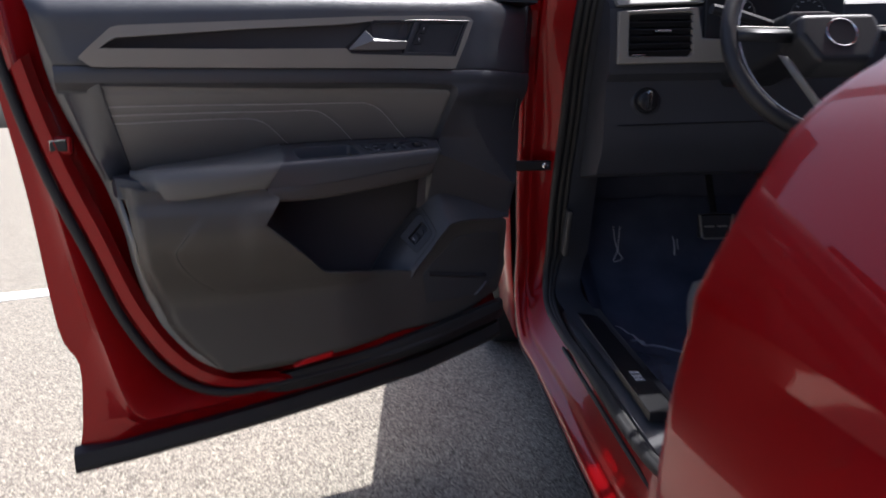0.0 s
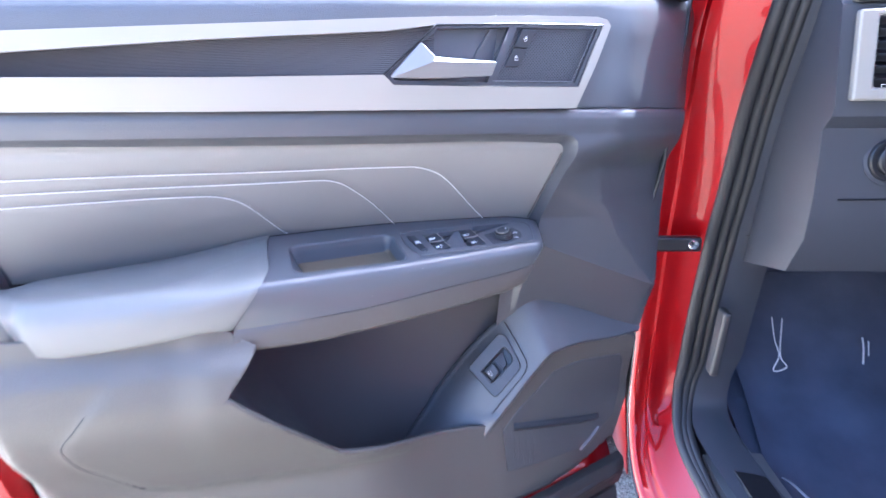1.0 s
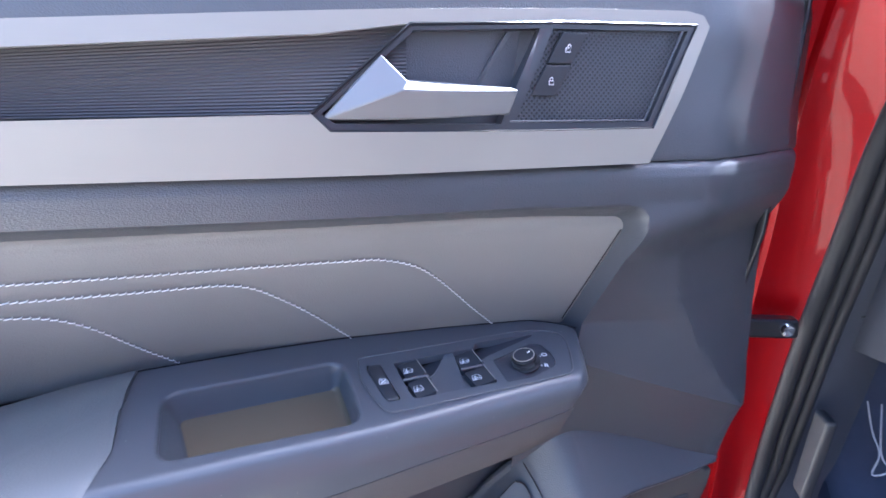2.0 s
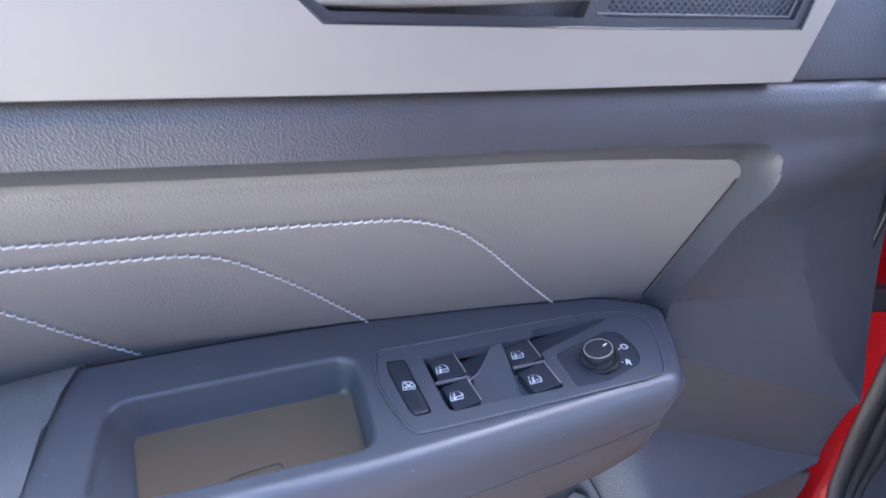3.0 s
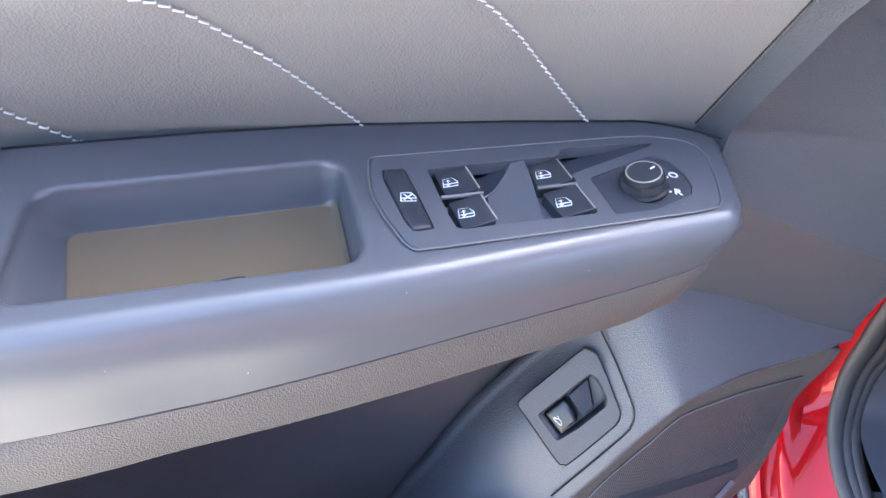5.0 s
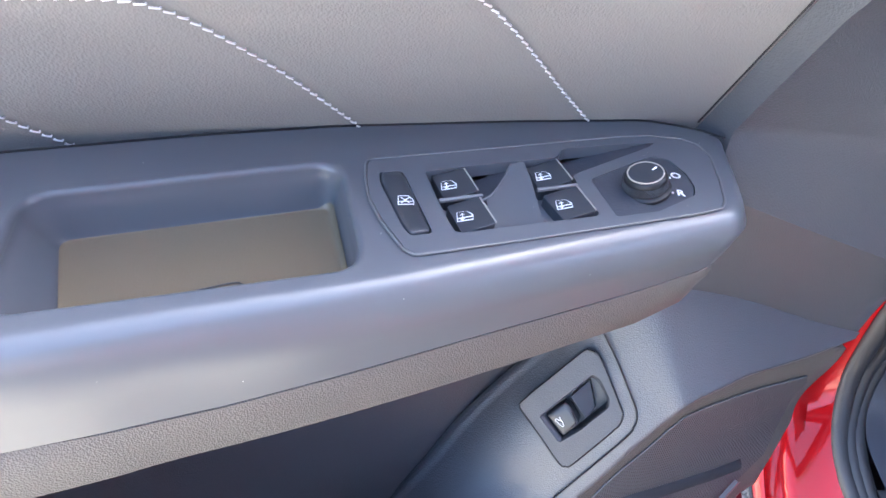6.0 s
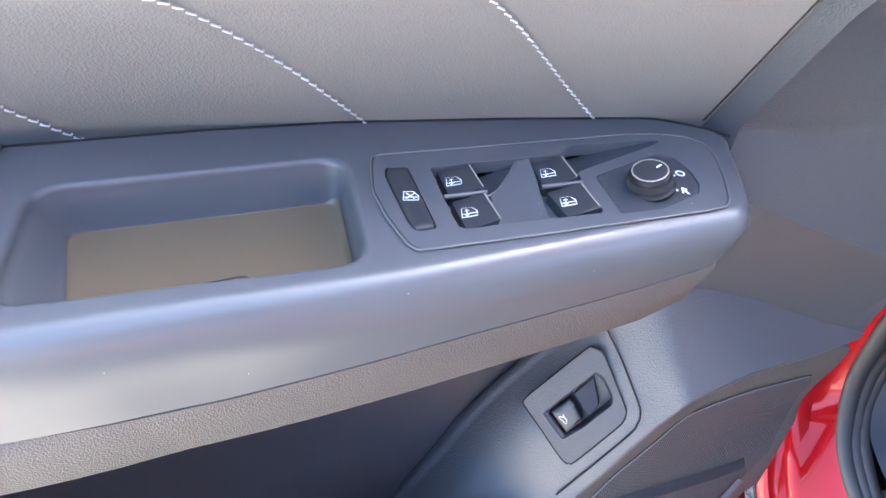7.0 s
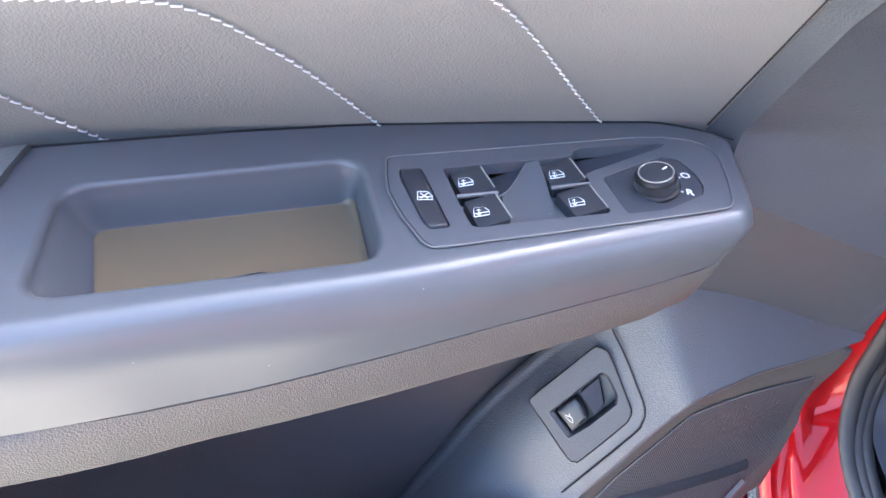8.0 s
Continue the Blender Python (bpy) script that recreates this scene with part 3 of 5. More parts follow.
edge = [(p.x, p.y) for p in spline([(x, y, 0) for x, y in ARM_FRONT], 4)] + [(p.x, p.y) for p in spline([(x, y, 0) for x, y in NOSE], 3)][1:]
arm = bmesh.new()
rows, top_edge = [], []
for i, (x, y) in enumerate(edge):
    a, b = Vector((*edge[max(i - 1, 0)], 0)), Vector((*edge[min(i + 1, len(edge) - 1)], 0))
    d = (b - a).normalized()
    out = Vector((d.y, -d.x, 0))
    low = lerp_table(ARM_LOW, x)
    p = arm_point(x, y)
    grain_z = lerp_table(GRAIN, x) - 0.0045
    if i > len(edge) - 18:
        grain_z, low = grain_z + 0.0006 * (i - len(edge) + 18), low + 0.0011 * (i - len(edge) + 18)
    r = 0.0074
    inner = arm_point(x - out.x * r, y - out.y * r)
    row = [arm_point(x - out.x * (r + 0.0014), y - out.y * (r + 0.0014)), inner]
    for k in range(1, 8):
        w = math.radians(90 * k / 8)
        row.append(inner + out * (r * 1.02 * math.sin(w)) + Vector((0, 0, (p.z - inner.z) * math.sin(w) - r * (1 - math.cos(w)))))
    row += [p + out * 0.0012 + Vector((0, 0, -r - 0.002)), Vector((x - out.x * 0.0022, y - out.y * 0.0022, (p.z - r + grain_z) / 2)), Vector((x - out.x * 0.0075, y - out.y * 0.0075, grain_z))]
    row = row[:3] + [sheared(q, x) for q in row[3:]]
    rows.append(row)
    top_edge.append(row[0])
loft(rows, arm)
back = [arm_point(x, y) for x, y in [(p.x, p.y) for p in spline([(x, y, 0) for x, y in ARM_BACK], 3)]]


def rounded(corners, r, n=5):
    """A loop with rounded corners."""
    out, k = [], len(corners)
    for i in range(k):
        a, b, c = Vector(corners[i - 1]), Vector(corners[i]), Vector(corners[(i + 1) % k])
        p, q = b + (a - b).normalized() * r, b + (c - b).normalized() * r
        for j in range(n + 1):
            t = j / n
            out.append(p * (1 - t) ** 2 + b * 2 * t * (1 - t) + q * t * t)
    return out


CUP = rounded([(0.3730, 1.5375), (0.4890, 1.5560), (0.4925, 1.4925), (0.3740, 1.4785)], 0.0125, 8)
RIM = [Vector((0.4315 + (p.x - 0.4315) * 1.052, 1.5165 + (p.y - 1.5165) * 1.085)) for p in CUP]
PANEL = [(0.5031, 1.5572), (0.5325, 1.5609), (0.5766, 1.5667), (0.6248, 1.5731), (0.6409, 1.5735), (0.6558, 1.5708), (0.6629, 1.5651), (0.6640, 1.5560), (0.6629, 1.5514), (0.6584, 1.5358),
         (0.6528, 1.5214), (0.6488, 1.5166), (0.6376, 1.5140), (0.5978, 1.5078), (0.5574, 1.5018), (0.5206, 1.4966), (0.5119, 1.4956), (0.5085, 1.4989), (0.5025, 1.5149), (0.4990, 1.5314), (0.4996, 1.5450), (0.5008, 1.5545)]
PANEL = rounded(PANEL, 0.0014, 2)
top_loop = top_edge + back[-2::-1]
vs, es = [], []
for loop in (top_loop, [arm_point(p.x, p.y) for p in RIM], [arm_point(p.x, p.y) for p in PANEL]):
    vv = [arm.verts.new(p) for p in loop]
    es += [arm.edges.new((vv[i], vv[(i + 1) % len(vv)])) for i in range(len(vv))]
bmesh.ops.triangle_fill(arm, edges=es, use_beauty=True)
def meets_pad(x):
    """Where the armrest's top runs into the pad."""
    y = 1.58
    for _ in range(12):
        y = pad_y(x, arm_point(x, y).z)
    y = min(y, lerp_table(ARM_BACK, x) - 0.001)
    return arm_point(x, y - 0.0004, 0.0004)


part("pad_gap", tube([meets_pad(0.343 + 0.338 * k / 40) for k in range(41)], 0.0006, 6), BLACK, door, "dark gap between pad and armrest")
part("pad_end_gap", tube([(pad_edge(z) - 0.0012, pad_y(pad_edge(z), z) - 0.0002, z) for z in [0.842 + 0.084 * k / 20 for k in range(21)]], 0.0006, 6), BLACK, door, "dark gap at the end of the pad")
part("armrest", arm, SMOOTH, door, "slate satin armrest with open tray and switch panel", angle=50, flat=Vector((0.00534, -0.25138, 0.96787)))
# grained lower skirt of the armrest
rows = []
for i, (x, y) in enumerate(edge):
    a, b = Vector((*edge[max(i - 1, 0)], 0)), Vector((*edge[min(i + 1, len(edge) - 1)], 0))
    d = (b - a).normalized()
    out = Vector((d.y, -d.x, 0))
    low = lerp_table(ARM_LOW, x)
    grain_z = lerp_table(GRAIN, x) - 0.0045
    if i > len(edge) - 18:
        grain_z, low = grain_z + 0.0006 * (i - len(edge) + 18), low + 0.0011 * (i - len(edge) + 18)
    q = -out * 0.0055 + Vector((x, y, 0))
    grain_z += 0.0025 * (1 - ease((x - 0.338) / 0.08))
    near = Vector((0, -0.0095 * (1 - ease((x - 0.338) / 0.09)), 0))
    rows.append([q - out * 0.006 + Vector((0, 0, grain_z + 0.0015)), q - out * 0.0025 + Vector((0, 0, grain_z - 0.0012)), q - out * 0.003 + near * 0.35 + Vector((0, 0, grain_z - 0.006)), q - out * 0.006 + near * 0.75 + Vector((0, 0, (low + grain_z) / 2)),
                 q - out * 0.010 + near + Vector((0, 0, low + 0.004)), q - out * 0.016 + near + Vector((0, 0, low)), Vector((min(x, 0.652), 1.60, low + 0.004))])
part("armrest_skirt", loft([[*[sheared(q, x) for q in row[:-1]], row[-1]] for (x, y), row in zip(edge, rows)]), SKIRT, door, "grained lower edge of the armrest")
# tray: walls and floor
CUP_FLOOR = rounded([(0.3815, 1.5345), (0.4855, 1.5510), (0.4895, 1.4900), (0.3925, 1.4785)], 0.0055, 8)
rows = []
for k in range(7):
    w = radians(15 * k)
    rows.append([arm_point(*p.lerp(q, 0.9 * math.sin(w)), -0.0034 * (1 - math.cos(w))) for p, q in zip(RIM, CUP)])
for f, drop in ((0.12, 0.0055), (0.3, 0.0085), (0.62, 0.0150), (0.8, 0.0180), (0.92, 0.0197), (1.0, 0.0202)):
    rows.append([arm_point(p.x + (q.x - p.x) * f, p.y + (q.y - p.y) * f, -drop) for p, q in zip(CUP, CUP_FLOOR)])
part("tray", loft(rows, close=True), SMOOTH, door, "recessed tray in the armrest", angle=60)
# the mat turns up at one end of the tray
middle = Vector((0.4375, 1.5145))


def upturn(p):
    return 0.0003 + 0.0045 * ease((p.x - 0.480) / 0.007)


rows = []
for inset, share in ((0.93, 0.0), (0.975, 0.06), (0.99, 0.25), (0.999, 1.0)):
    row = []
    for p, q in zip(CUP, CUP_FLOOR):
        h = upturn(q) * share
        at = middle.lerp(q.lerp(p, min(0.85, h / 0.0165)), inset)
        row.append(arm_point(at.x, at.y, h - 0.0196))
    rows.append(row)
bm = loft(rows, close=True)
bm.verts.ensure_lookup_table()
bm.faces.new(bm.verts[:len(CUP)])
part("tray_mat", bm, FELT, door, "beige rubber mat in the tray", angle=80)
arc = spline([arm_point(x, y - 0.0062, -0.0193) for x, y in ((0.4225, 1.501), (0.4239, 1.5058), (0.4294, 1.5089), (0.4387, 1.5114), (0.4475, 1.5133), (0.4502, 1.5116), (0.4507, 1.507))], 5)
part("tray_slot", tube(arc, 0.00035, 6), BLACK, door, "thin curved slot in the tray mat")

# grey leather elbow rest
secs = []
for x, yb, zb, yf, zf, zl in ((0.094, 1.554, 0.803, 1.535, 0.800, 0.790), (0.108, 1.554, 0.806, 1.503, 0.800, 0.774), (0.124, 1.555, 0.810, 1.477, 0.802, 0.762), (0.142, 1.556, 0.8125, 1.459, 0.804, 0.756), (0.20, 1.559, 0.818, 1.452, 0.806, 0.759),
                              (0.26, 1.562, 0.825, 1.450, 0.808, 0.764), (0.31, 1.566, 0.8345, 1.450, 0.811, 0.768), (0.342, 1.567, 0.8400, 1.4525, 0.813, 0.768), (0.351, 1.568, 0.8410, 1.4548, 0.8135, 0.768)):
    s = 0.041 * ease((x - 0.2) / 0.15)
    k = max(0.0, min(1.0, (x - 0.255) / 0.09))
    fy = (yf + 0.018) * (1 - k) + (yb - 0.045) * k
    fz = zf + (zb - zf) * (fy - yf) / (yb - yf) + 0.004 - 0.0022 * ease((x - 0.28) / 0.06)
    secs.append([(x + 0.006, yb + 0.01, zb - 0.004), (x + 0.004, yb - 0.006, zb + 0.001), (x, (yb + fy) / 2, (zb + fz) / 2), (x - 0.001, fy + 0.004, fz - 0.0004), (x - 0.002, fy - 0.003, fz - 0.0004), (x - 0.002, (fy + yf) / 2, (fz + zf) / 2 - 0.0015 * k), (x - 0.003 - 0.2 * s, yf + 0.006, zf - 0.001), (x - 0.004 - 0.36 * s, yf, zf - 0.011),
                 (x - 0.004 - 0.55 * s, yf + 0.001, (zf + zl) / 2), (x - 0.95 * s, yf + 0.004, zl + 0.004), (x - s, yf + 0.008, zl)])
part("elbow_rest", loft(blend(secs, 4), caps=True), ARMLEATHER, door, "light grey leather elbow rest", angle=60)
part("trim_corner", prism([(0.062, 1.57, 0.76), (0.07, 1.53, 0.76), (0.125, 1.475, 0.745), (0.15, 1.57, 0.745)], [(0.060, 1.57, 0.7985), (0.068, 1.533, 0.796), (0.122, 1.484, 0.787), (0.15, 1.57, 0.797)]), DARK, door, bevel=0.002)


# lower trim with its map pocket
LOWER_EDGE = [(0.13, 0.40), (0.265, 0.402), (0.38, 0.407), (0.43, 0.413), (0.571, 0.4205), (0.735, 0.418), (0.80, 0.430), (0.872, 0.455)]


def lower_y(x, z):
    y = 1.549 + 0.05 * ease((x - 0.44) / 0.2)
    y += (0.012 * ease((z - 0.728) / 0.03) * (1 + 0.35 * ease((x - 0.26) / 0.04)) - (0.098 + 0.006 * ease((x - 0.25) / 0.04)) * ease((z - 0.54) / 0.17)) * (1 - ease((x - 0.42) / 0.2))
    y += 0.37 * 0.5 * (x - 0.636 + math.sqrt((x - 0.636) ** 2 + 0.0016)) * (0.5 + 0.5 * ease((0.67 - z) / 0.13))
    left = lerp_table([(0.42, 0.20), (0.468, 0.16), (0.517, 0.128), (0.642, 0.092), (0.76, 0.08)], z)
    y += 0.03 * (1 - ease((x - left) / 0.02))
    y += 0.02 * (1 - ease((z - lerp_table(LOWER_EDGE, x)) / 0.014))
    # the raised field beside the pocket
    edge_x = lerp_table([(0.56, 0.30), (0.583, 0.207), (0.639, 0.158), (0.668, 0.15), (0.70, 0.176), (0.735, 0.205), (0.76, 0.24)], z)
    low = 0.572 - 0.02 * (x - 0.25)
    y -= 0.004 * ease((x - edge_x + 0.005) / 0.009) * ease((z - low + 0.005) / 0.009) * (1 - ease((z - 0.70) / 0.05)) * (1 - ease((x - 0.46) / 0.1))
    return y


LOWER = [(0.074, 0.785), (0.118, 0.775), (0.2, 0.773), (0.29, 0.774), (0.303, 0.772), (0.310, 0.764), (0.320, 0.757), (0.330, 0.752), (0.330, 0.748), (0.301, 0.707), (0.360, 0.651), (0.418, 0.595), (0.53, 0.577), (0.615, 0.562), (0.636, 0.556), (0.652, 0.576), (0.669, 0.597), (0.686, 0.618), (0.703, 0.638),
         (0.719, 0.651), (0.745, 0.656), (0.80, 0.656), (0.865, 0.652), (0.884, 0.645), (0.90, 0.58), (0.906, 0.53), (0.890, 0.493), (0.872, 0.457), (0.80, 0.432), (0.735, 0.4195), (0.65, 0.4205), (0.571, 0.4215), (0.50, 0.4185)] + [(p.x, p.y) for p in spline([(0.42, 0.4115, 0), (0.35, 0.404, 0), (0.29, 0.402, 0), (0.24, 0.410, 0), (0.2, 0.432, 0), (0.165, 0.464, 0), (0.13, 0.518, 0), (0.108, 0.58, 0), (0.094, 0.642, 0), (0.085, 0.74, 0)], 3)]
part("lower_trim", plate(LOWER, 0, 0, [], lower_y, 0.006), WARM, door, "slate grey lower door trim with map pocket", thick=0.005, angle=60)
rim = [(-0.022, 1.575, 1.08), (-0.002, 1.566, 0.96), (0.034, 1.563, 0.86), (0.064, 1.563, 0.785)] + [(x, lower_y(x, z), z) for x, z in ((0.086, 0.70), (0.094, 0.642), (0.108, 0.58), (0.13, 0.518), (0.165, 0.464), (0.2, 0.432), (0.24, 0.410))]
rows = [[(p.x - dx, y, p.z - dx * 0.6) for dx, y in ((-0.002, p.y - 0.001), (0.003, p.y + 0.004), (0.010, 1.583), (0.014, 1.592))] for p in spline(rim, 4)]
part("trim_edge", loft(rows), PALE, door, "pale cut edge of the trim", thick=0.002)
part("red_reflector", prism([(0.353, 1.578, 0.399), (0.43, 1.578, 0.411), (0.436, 1.578, 0.426), (0.372, 1.578, 0.418)], [(0.353, 1.552, 0.401), (0.43, 1.552, 0.413), (0.434, 1.552, 0.424), (0.374, 1.552, 0.416)]), material("red_lens", (0.6, 0.01, 0.01), 0.15, coat=1.0), door, "red plastic door reflector", bevel=0.001)
# dark tube that paints the crease's shadow beside the raised field
part("crease_shade_line", tube([(p.x, lower_y(p.x, p.y) + 0.0002, p.y) for p in spline([(0.176, 0.702, 0), (0.1655, 0.688, 0), (0.152, 0.668, 0), (0.160, 0.640, 0), (0.180, 0.612, 0), (0.207, 0.585, 0), (0.235, 0.574, 0)], 5)], 0.0009, 6), DARKER, door, "fine dark line painting the shade in a trim crease")
# pocket: back wall, floor, left wall
back_wall = [[(0.285, 1.47, 0.78), (0.285, 1.48, 0.70), (0.372, 1.55, 0.60), (0.42, 1.60, 0.49)], [(0.36, 1.60, 0.79), (0.36, 1.61, 0.69), (0.40, 1.63, 0.58), (0.42, 1.64, 0.49)],
             [(0.48, 1.675, 0.80), (0.48, 1.675, 0.69), (0.49, 1.672, 0.57), (0.50, 1.66, 0.49)], [(0.66, 1.68, 0.80), (0.66, 1.68, 0.70), (0.62, 1.675, 0.58), (0.60, 1.66, 0.49)], [(0.80, 1.675, 0.79), (0.80, 1.675, 0.75), (0.70, 1.675, 0.60), (0.68, 1.66, 0.49)]]
part("pocket_back", loft(blend(back_wall, 4)), material("pocket_plastic", (0.066, 0.064, 0.070), 0.45, grain=0.2, size=900),  door, "dark back wall of the map pocket", thick=0.003)
part("pocket_floor", prism([(0.42, 1.575, 0.50), (0.66, 1.615, 0.50), (0.68, 1.68, 0.50), (0.40, 1.68, 0.50)], [(0.42, 1.575, 0.485), (0.66, 1.615, 0.485), (0.68, 1.68, 0.485), (0.40, 1.68, 0.485)]), DARK, door)

# pod in front of the pocket that carries the tailgate switch
RIDGE = [(0.60, 1.612, 0.50), (0.6345, 1.6007, 0.5586), (0.6515, 1.5995, 0.5788), (0.6688, 1.598, 0.5993), (0.6853, 1.597, 0.6205), (0.7021, 1.5955, 0.6401), (0.7175, 1.594, 0.6555), (0.7457, 1.602, 0.6594), (0.7734, 1.6125, 0.6595), (0.8358, 1.6329, 0.6545), (0.890, 1.650, 0.6547)]
POD_N = Vector((-0.47, -0.81, 0.34)).normalized()
RIDGE_LINE, CREST_LINE = spline(RIDGE, 6), spline(CREST, 6)


def ramp_point(u, v, h=0.0):
    """u along the pod, v from its front ridge up to its crest; h proud of it."""
    def on(u, v):
        k = u * (len(RIDGE_LINE) - 1)
        i = min(int(k), len(RIDGE_LINE) - 2)
        f = k - i
        roll = 0.014 * max(0.0, (v - 0.45) / 0.55) ** 2 * (1 - ease((u - 0.38) / 0.2))
        return RIDGE_LINE[i].lerp(RIDGE_LINE[i + 1], f).lerp(CREST_LINE[i].lerp(CREST_LINE[i + 1], f), v) - POD_N * roll
    p = on(u, v)
    if h:
        n = (on(min(u + 0.02, 1), v) - on(max(u - 0.02, 0), v)).cross(on(u, v + 0.02) - on(u, v - 0.02)).normalized()
        if n.y > 0:
            n = -n
        p += n * h
    return p


POD_O = Vector((0.662, 1.6, 0.576)) + POD_N * 0.0075


def on_plane(p, h=0.0):
    p = Vector(p) - POD_O
    p -= POD_N * p.dot(POD_N)
    return POD_O + p + POD_N * h


def sunk(p):
    """Inside the opening for the switch the pod is cut away."""
    q = on_plane(p)
    hole = [(0.626, 0.630), (0.658, 0.667), (0.664, 0.665), (0.6735, 0.638), (0.671, 0.630), (0.6455, 0.604)]
    inside = all((b[0] - a[0]) * (q.z - a[1]) - (b[1] - a[1]) * (q.x - a[0]) < 0 for a, b in zip(hole, hole[1:] + hole[:1]))
    return p - POD_N * 0.03 if inside else p


rows = [[sunk(ramp_point(u / 126, v / 36)) for u in range(127)] for v in range(37)]
back_of_pod = [[q + Vector(d) * (1 - ease((q.x - 0.66) / 0.03)) + Vector((0, 0.01, -0.004)) * ease((q.x - 0.66) / 0.03) for q in rows[-1]] for d in ((-0.0015, 0.0015, 0.0012), (-0.004, 0.005, 0.001), (-0.007, 0.010, -0.004), (-0.009, 0.016, -0.014), (-0.010, 0.024, -0.05))]
part("switch_pod", loft([[q + Vector((0, 0.03, -0.01)) for q in rows[0]], [q + Vector((0.003, 0.004, -0.005)) for q in rows[0]], [q + Vector((0.001, 0.0007, -0.0018)) for q in rows[0]]] + rows + back_of_pod), SOFT, door, "slate grey moulded pod in the door trim", angle=60)
# rear end of the trim beside the pad, and closed hollows behind the trim
rows = []
for j in range(15):
    z = 0.79 + (0.98 - 0.79) * j / 14
    xl = lerp_table([(0.785, 0.052), (0.86, 0.026), (0.96, -0.006), (0.985, -0.012)], z)
    xr = lerp_table([(0.80, 0.094), (0.938, 0.064), (0.98, 0.06)], z)
    yr = pad_y(xr, z) - 0.006 if z < 0.938 else strip_y(xr) + 0.008
    rows.append([(xl, 1.58, z), (xl + 0.002, 1.562, z), (xl + 0.01, 1.55, z), (xl + (xr - xl) * 0.5, (1.548 + yr) / 2 - 0.006, z), (xr - 0.006, yr + 0.001, z), (xr, yr + 0.001, z), (xr + 0.004, yr + 0.012, z)])
part("rear_trim", loft(rows), SOFT, door, "slate grey rear edge of the trim", angle=60)
# unseen black sheets added to close the hollows and stop sun leaking in
part("trim_sun_stop", plate([(0.06, 1.12), (0.93, 1.12), (0.9, 0.5), (0.3, 0.43), (0.15, 0.5), (0.06, 0.8)], 1.692, 0.004, [], lambda x, z: 1.692 + 0.03 * ease((0.70 - z) / 0.1), 0.05), BLACK, door)
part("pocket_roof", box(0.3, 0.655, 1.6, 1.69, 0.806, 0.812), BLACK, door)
part("belt_sun_stop", box(-0.05, 0.92, 1.57, 1.70, 1.118, 1.124), BLACK, door)
# out-of-view plate, added only to cast shade on the belt
part("belt_shade_plate", plate([(0.63, 1.135), (0.92, 1.135), (0.90, 1.36), (0.80, 1.36)], 1.60, 0.012), BLACK, door, "unseen black plate added to shade the belt")


# tailgate switch on the pod
def slab(pts, h0, h1, hole=None):
    """A flat slab on the pod, from height h0 to h1, with an opening."""
    bm = bmesh.new()
    loops = [[bm.verts.new(on_plane(p, h1)) for p in pts]] + ([[bm.verts.new(on_plane(p, h1)) for p in hole]] if hole else [])
    es = [bm.edges.new((v[i], v[(i + 1) % len(v)])) for v in loops for i in range(len(v))]
    bmesh.ops.triangle_fill(bm, edges=es, use_beauty=True)
    for g in bmesh.ops.extrude_face_region(bm, geom=bm.faces[:])["geom"]:
        if isinstance(g, bmesh.types.BMVert):
            g.co += POD_N * (h0 - h1)
    return bm


tail = thing("tailgate_switch", (0.65, 1.62, 0.60), "dark tailgate switch in a plate, set in the door pod", "switch")
def closed(points, n=3):
    """A smooth closed loop through the points."""
    k = len(points)
    line = spline([points[(i - 2) % k] for i in range(k + 5)], n)
    return line[2 * n:(k + 2) * n]


def about(loop, f):
    middle = sum(loop, Vector()) / len(loop)
    return [middle + (q - middle) * f for q in loop]


seam_line = [on_plane(p, 0.0006) for p in spline([(0.6655, 1.6355, 0.6915), (0.6681, 1.6318, 0.6862), (0.675, 1.6215, 0.6714), (0.6834, 1.6073, 0.6491), (0.6852, 1.6036, 0.6428), (0.6849, 1.6015, 0.6373), (0.6832, 1.6006, 0.6328), (0.6782, 1.6, 0.6246), (0.6427, 1.6032, 0.5829), (0.6355, 1.604, 0.5745)], 5)]
part("seam", tube(seam_line, 0.0007, 6), BLACK, tail, "dark seam round the switch plate")
TPLATE = closed([(0.617, 1.6373, 0.6288), (0.6184, 1.6382, 0.6328), (0.635, 1.636, 0.6512), (0.655, 1.6337, 0.6726), (0.6588, 1.6321, 0.6742), (0.6632, 1.6292, 0.6732), (0.6663, 1.6254, 0.6685), (0.6759, 1.6091, 0.6431), (0.6766, 1.6068, 0.6385),
                 (0.6752, 1.6054, 0.6333), (0.6708, 1.6055, 0.6273), (0.6475, 1.6078, 0.6006), (0.6436, 1.6091, 0.5983), (0.6397, 1.6117, 0.599), (0.6280, 1.6248, 0.6142), (0.6176, 1.6364, 0.6276)])
TOPEN = rounded([(0.6312, 1.6285, 0.6270), (0.6600, 1.6247, 0.6582), (0.6640, 1.6215, 0.6560), (0.6684, 1.6150, 0.6465), (0.6680, 1.6132, 0.6415), (0.6524, 1.6149, 0.6243), (0.6415, 1.6173, 0.6146)], 0.0018, 3)
part("switch_plate", slab(TPLATE, -0.016, 0.0014, about(TOPEN, 1.13)), DARK, tail, "slate satin switch plate", bevel=0.0007)
part("opening_bevel", loft([[on_plane(q, h) for q in about(TOPEN, f)] for f, h in ((1.135, 0.0013), (1.07, 0.0006), (1.0, -0.0012), (0.995, -0.015))], close=True), DARK, tail, "bevelled edge of the opening", angle=60)
part("plate_seam", tube([on_plane(p, 0.0009) for p in about(TPLATE + TPLATE[:1], 1.016)], 0.0007, 6), BLACK, tail, "dark line round the switch plate")
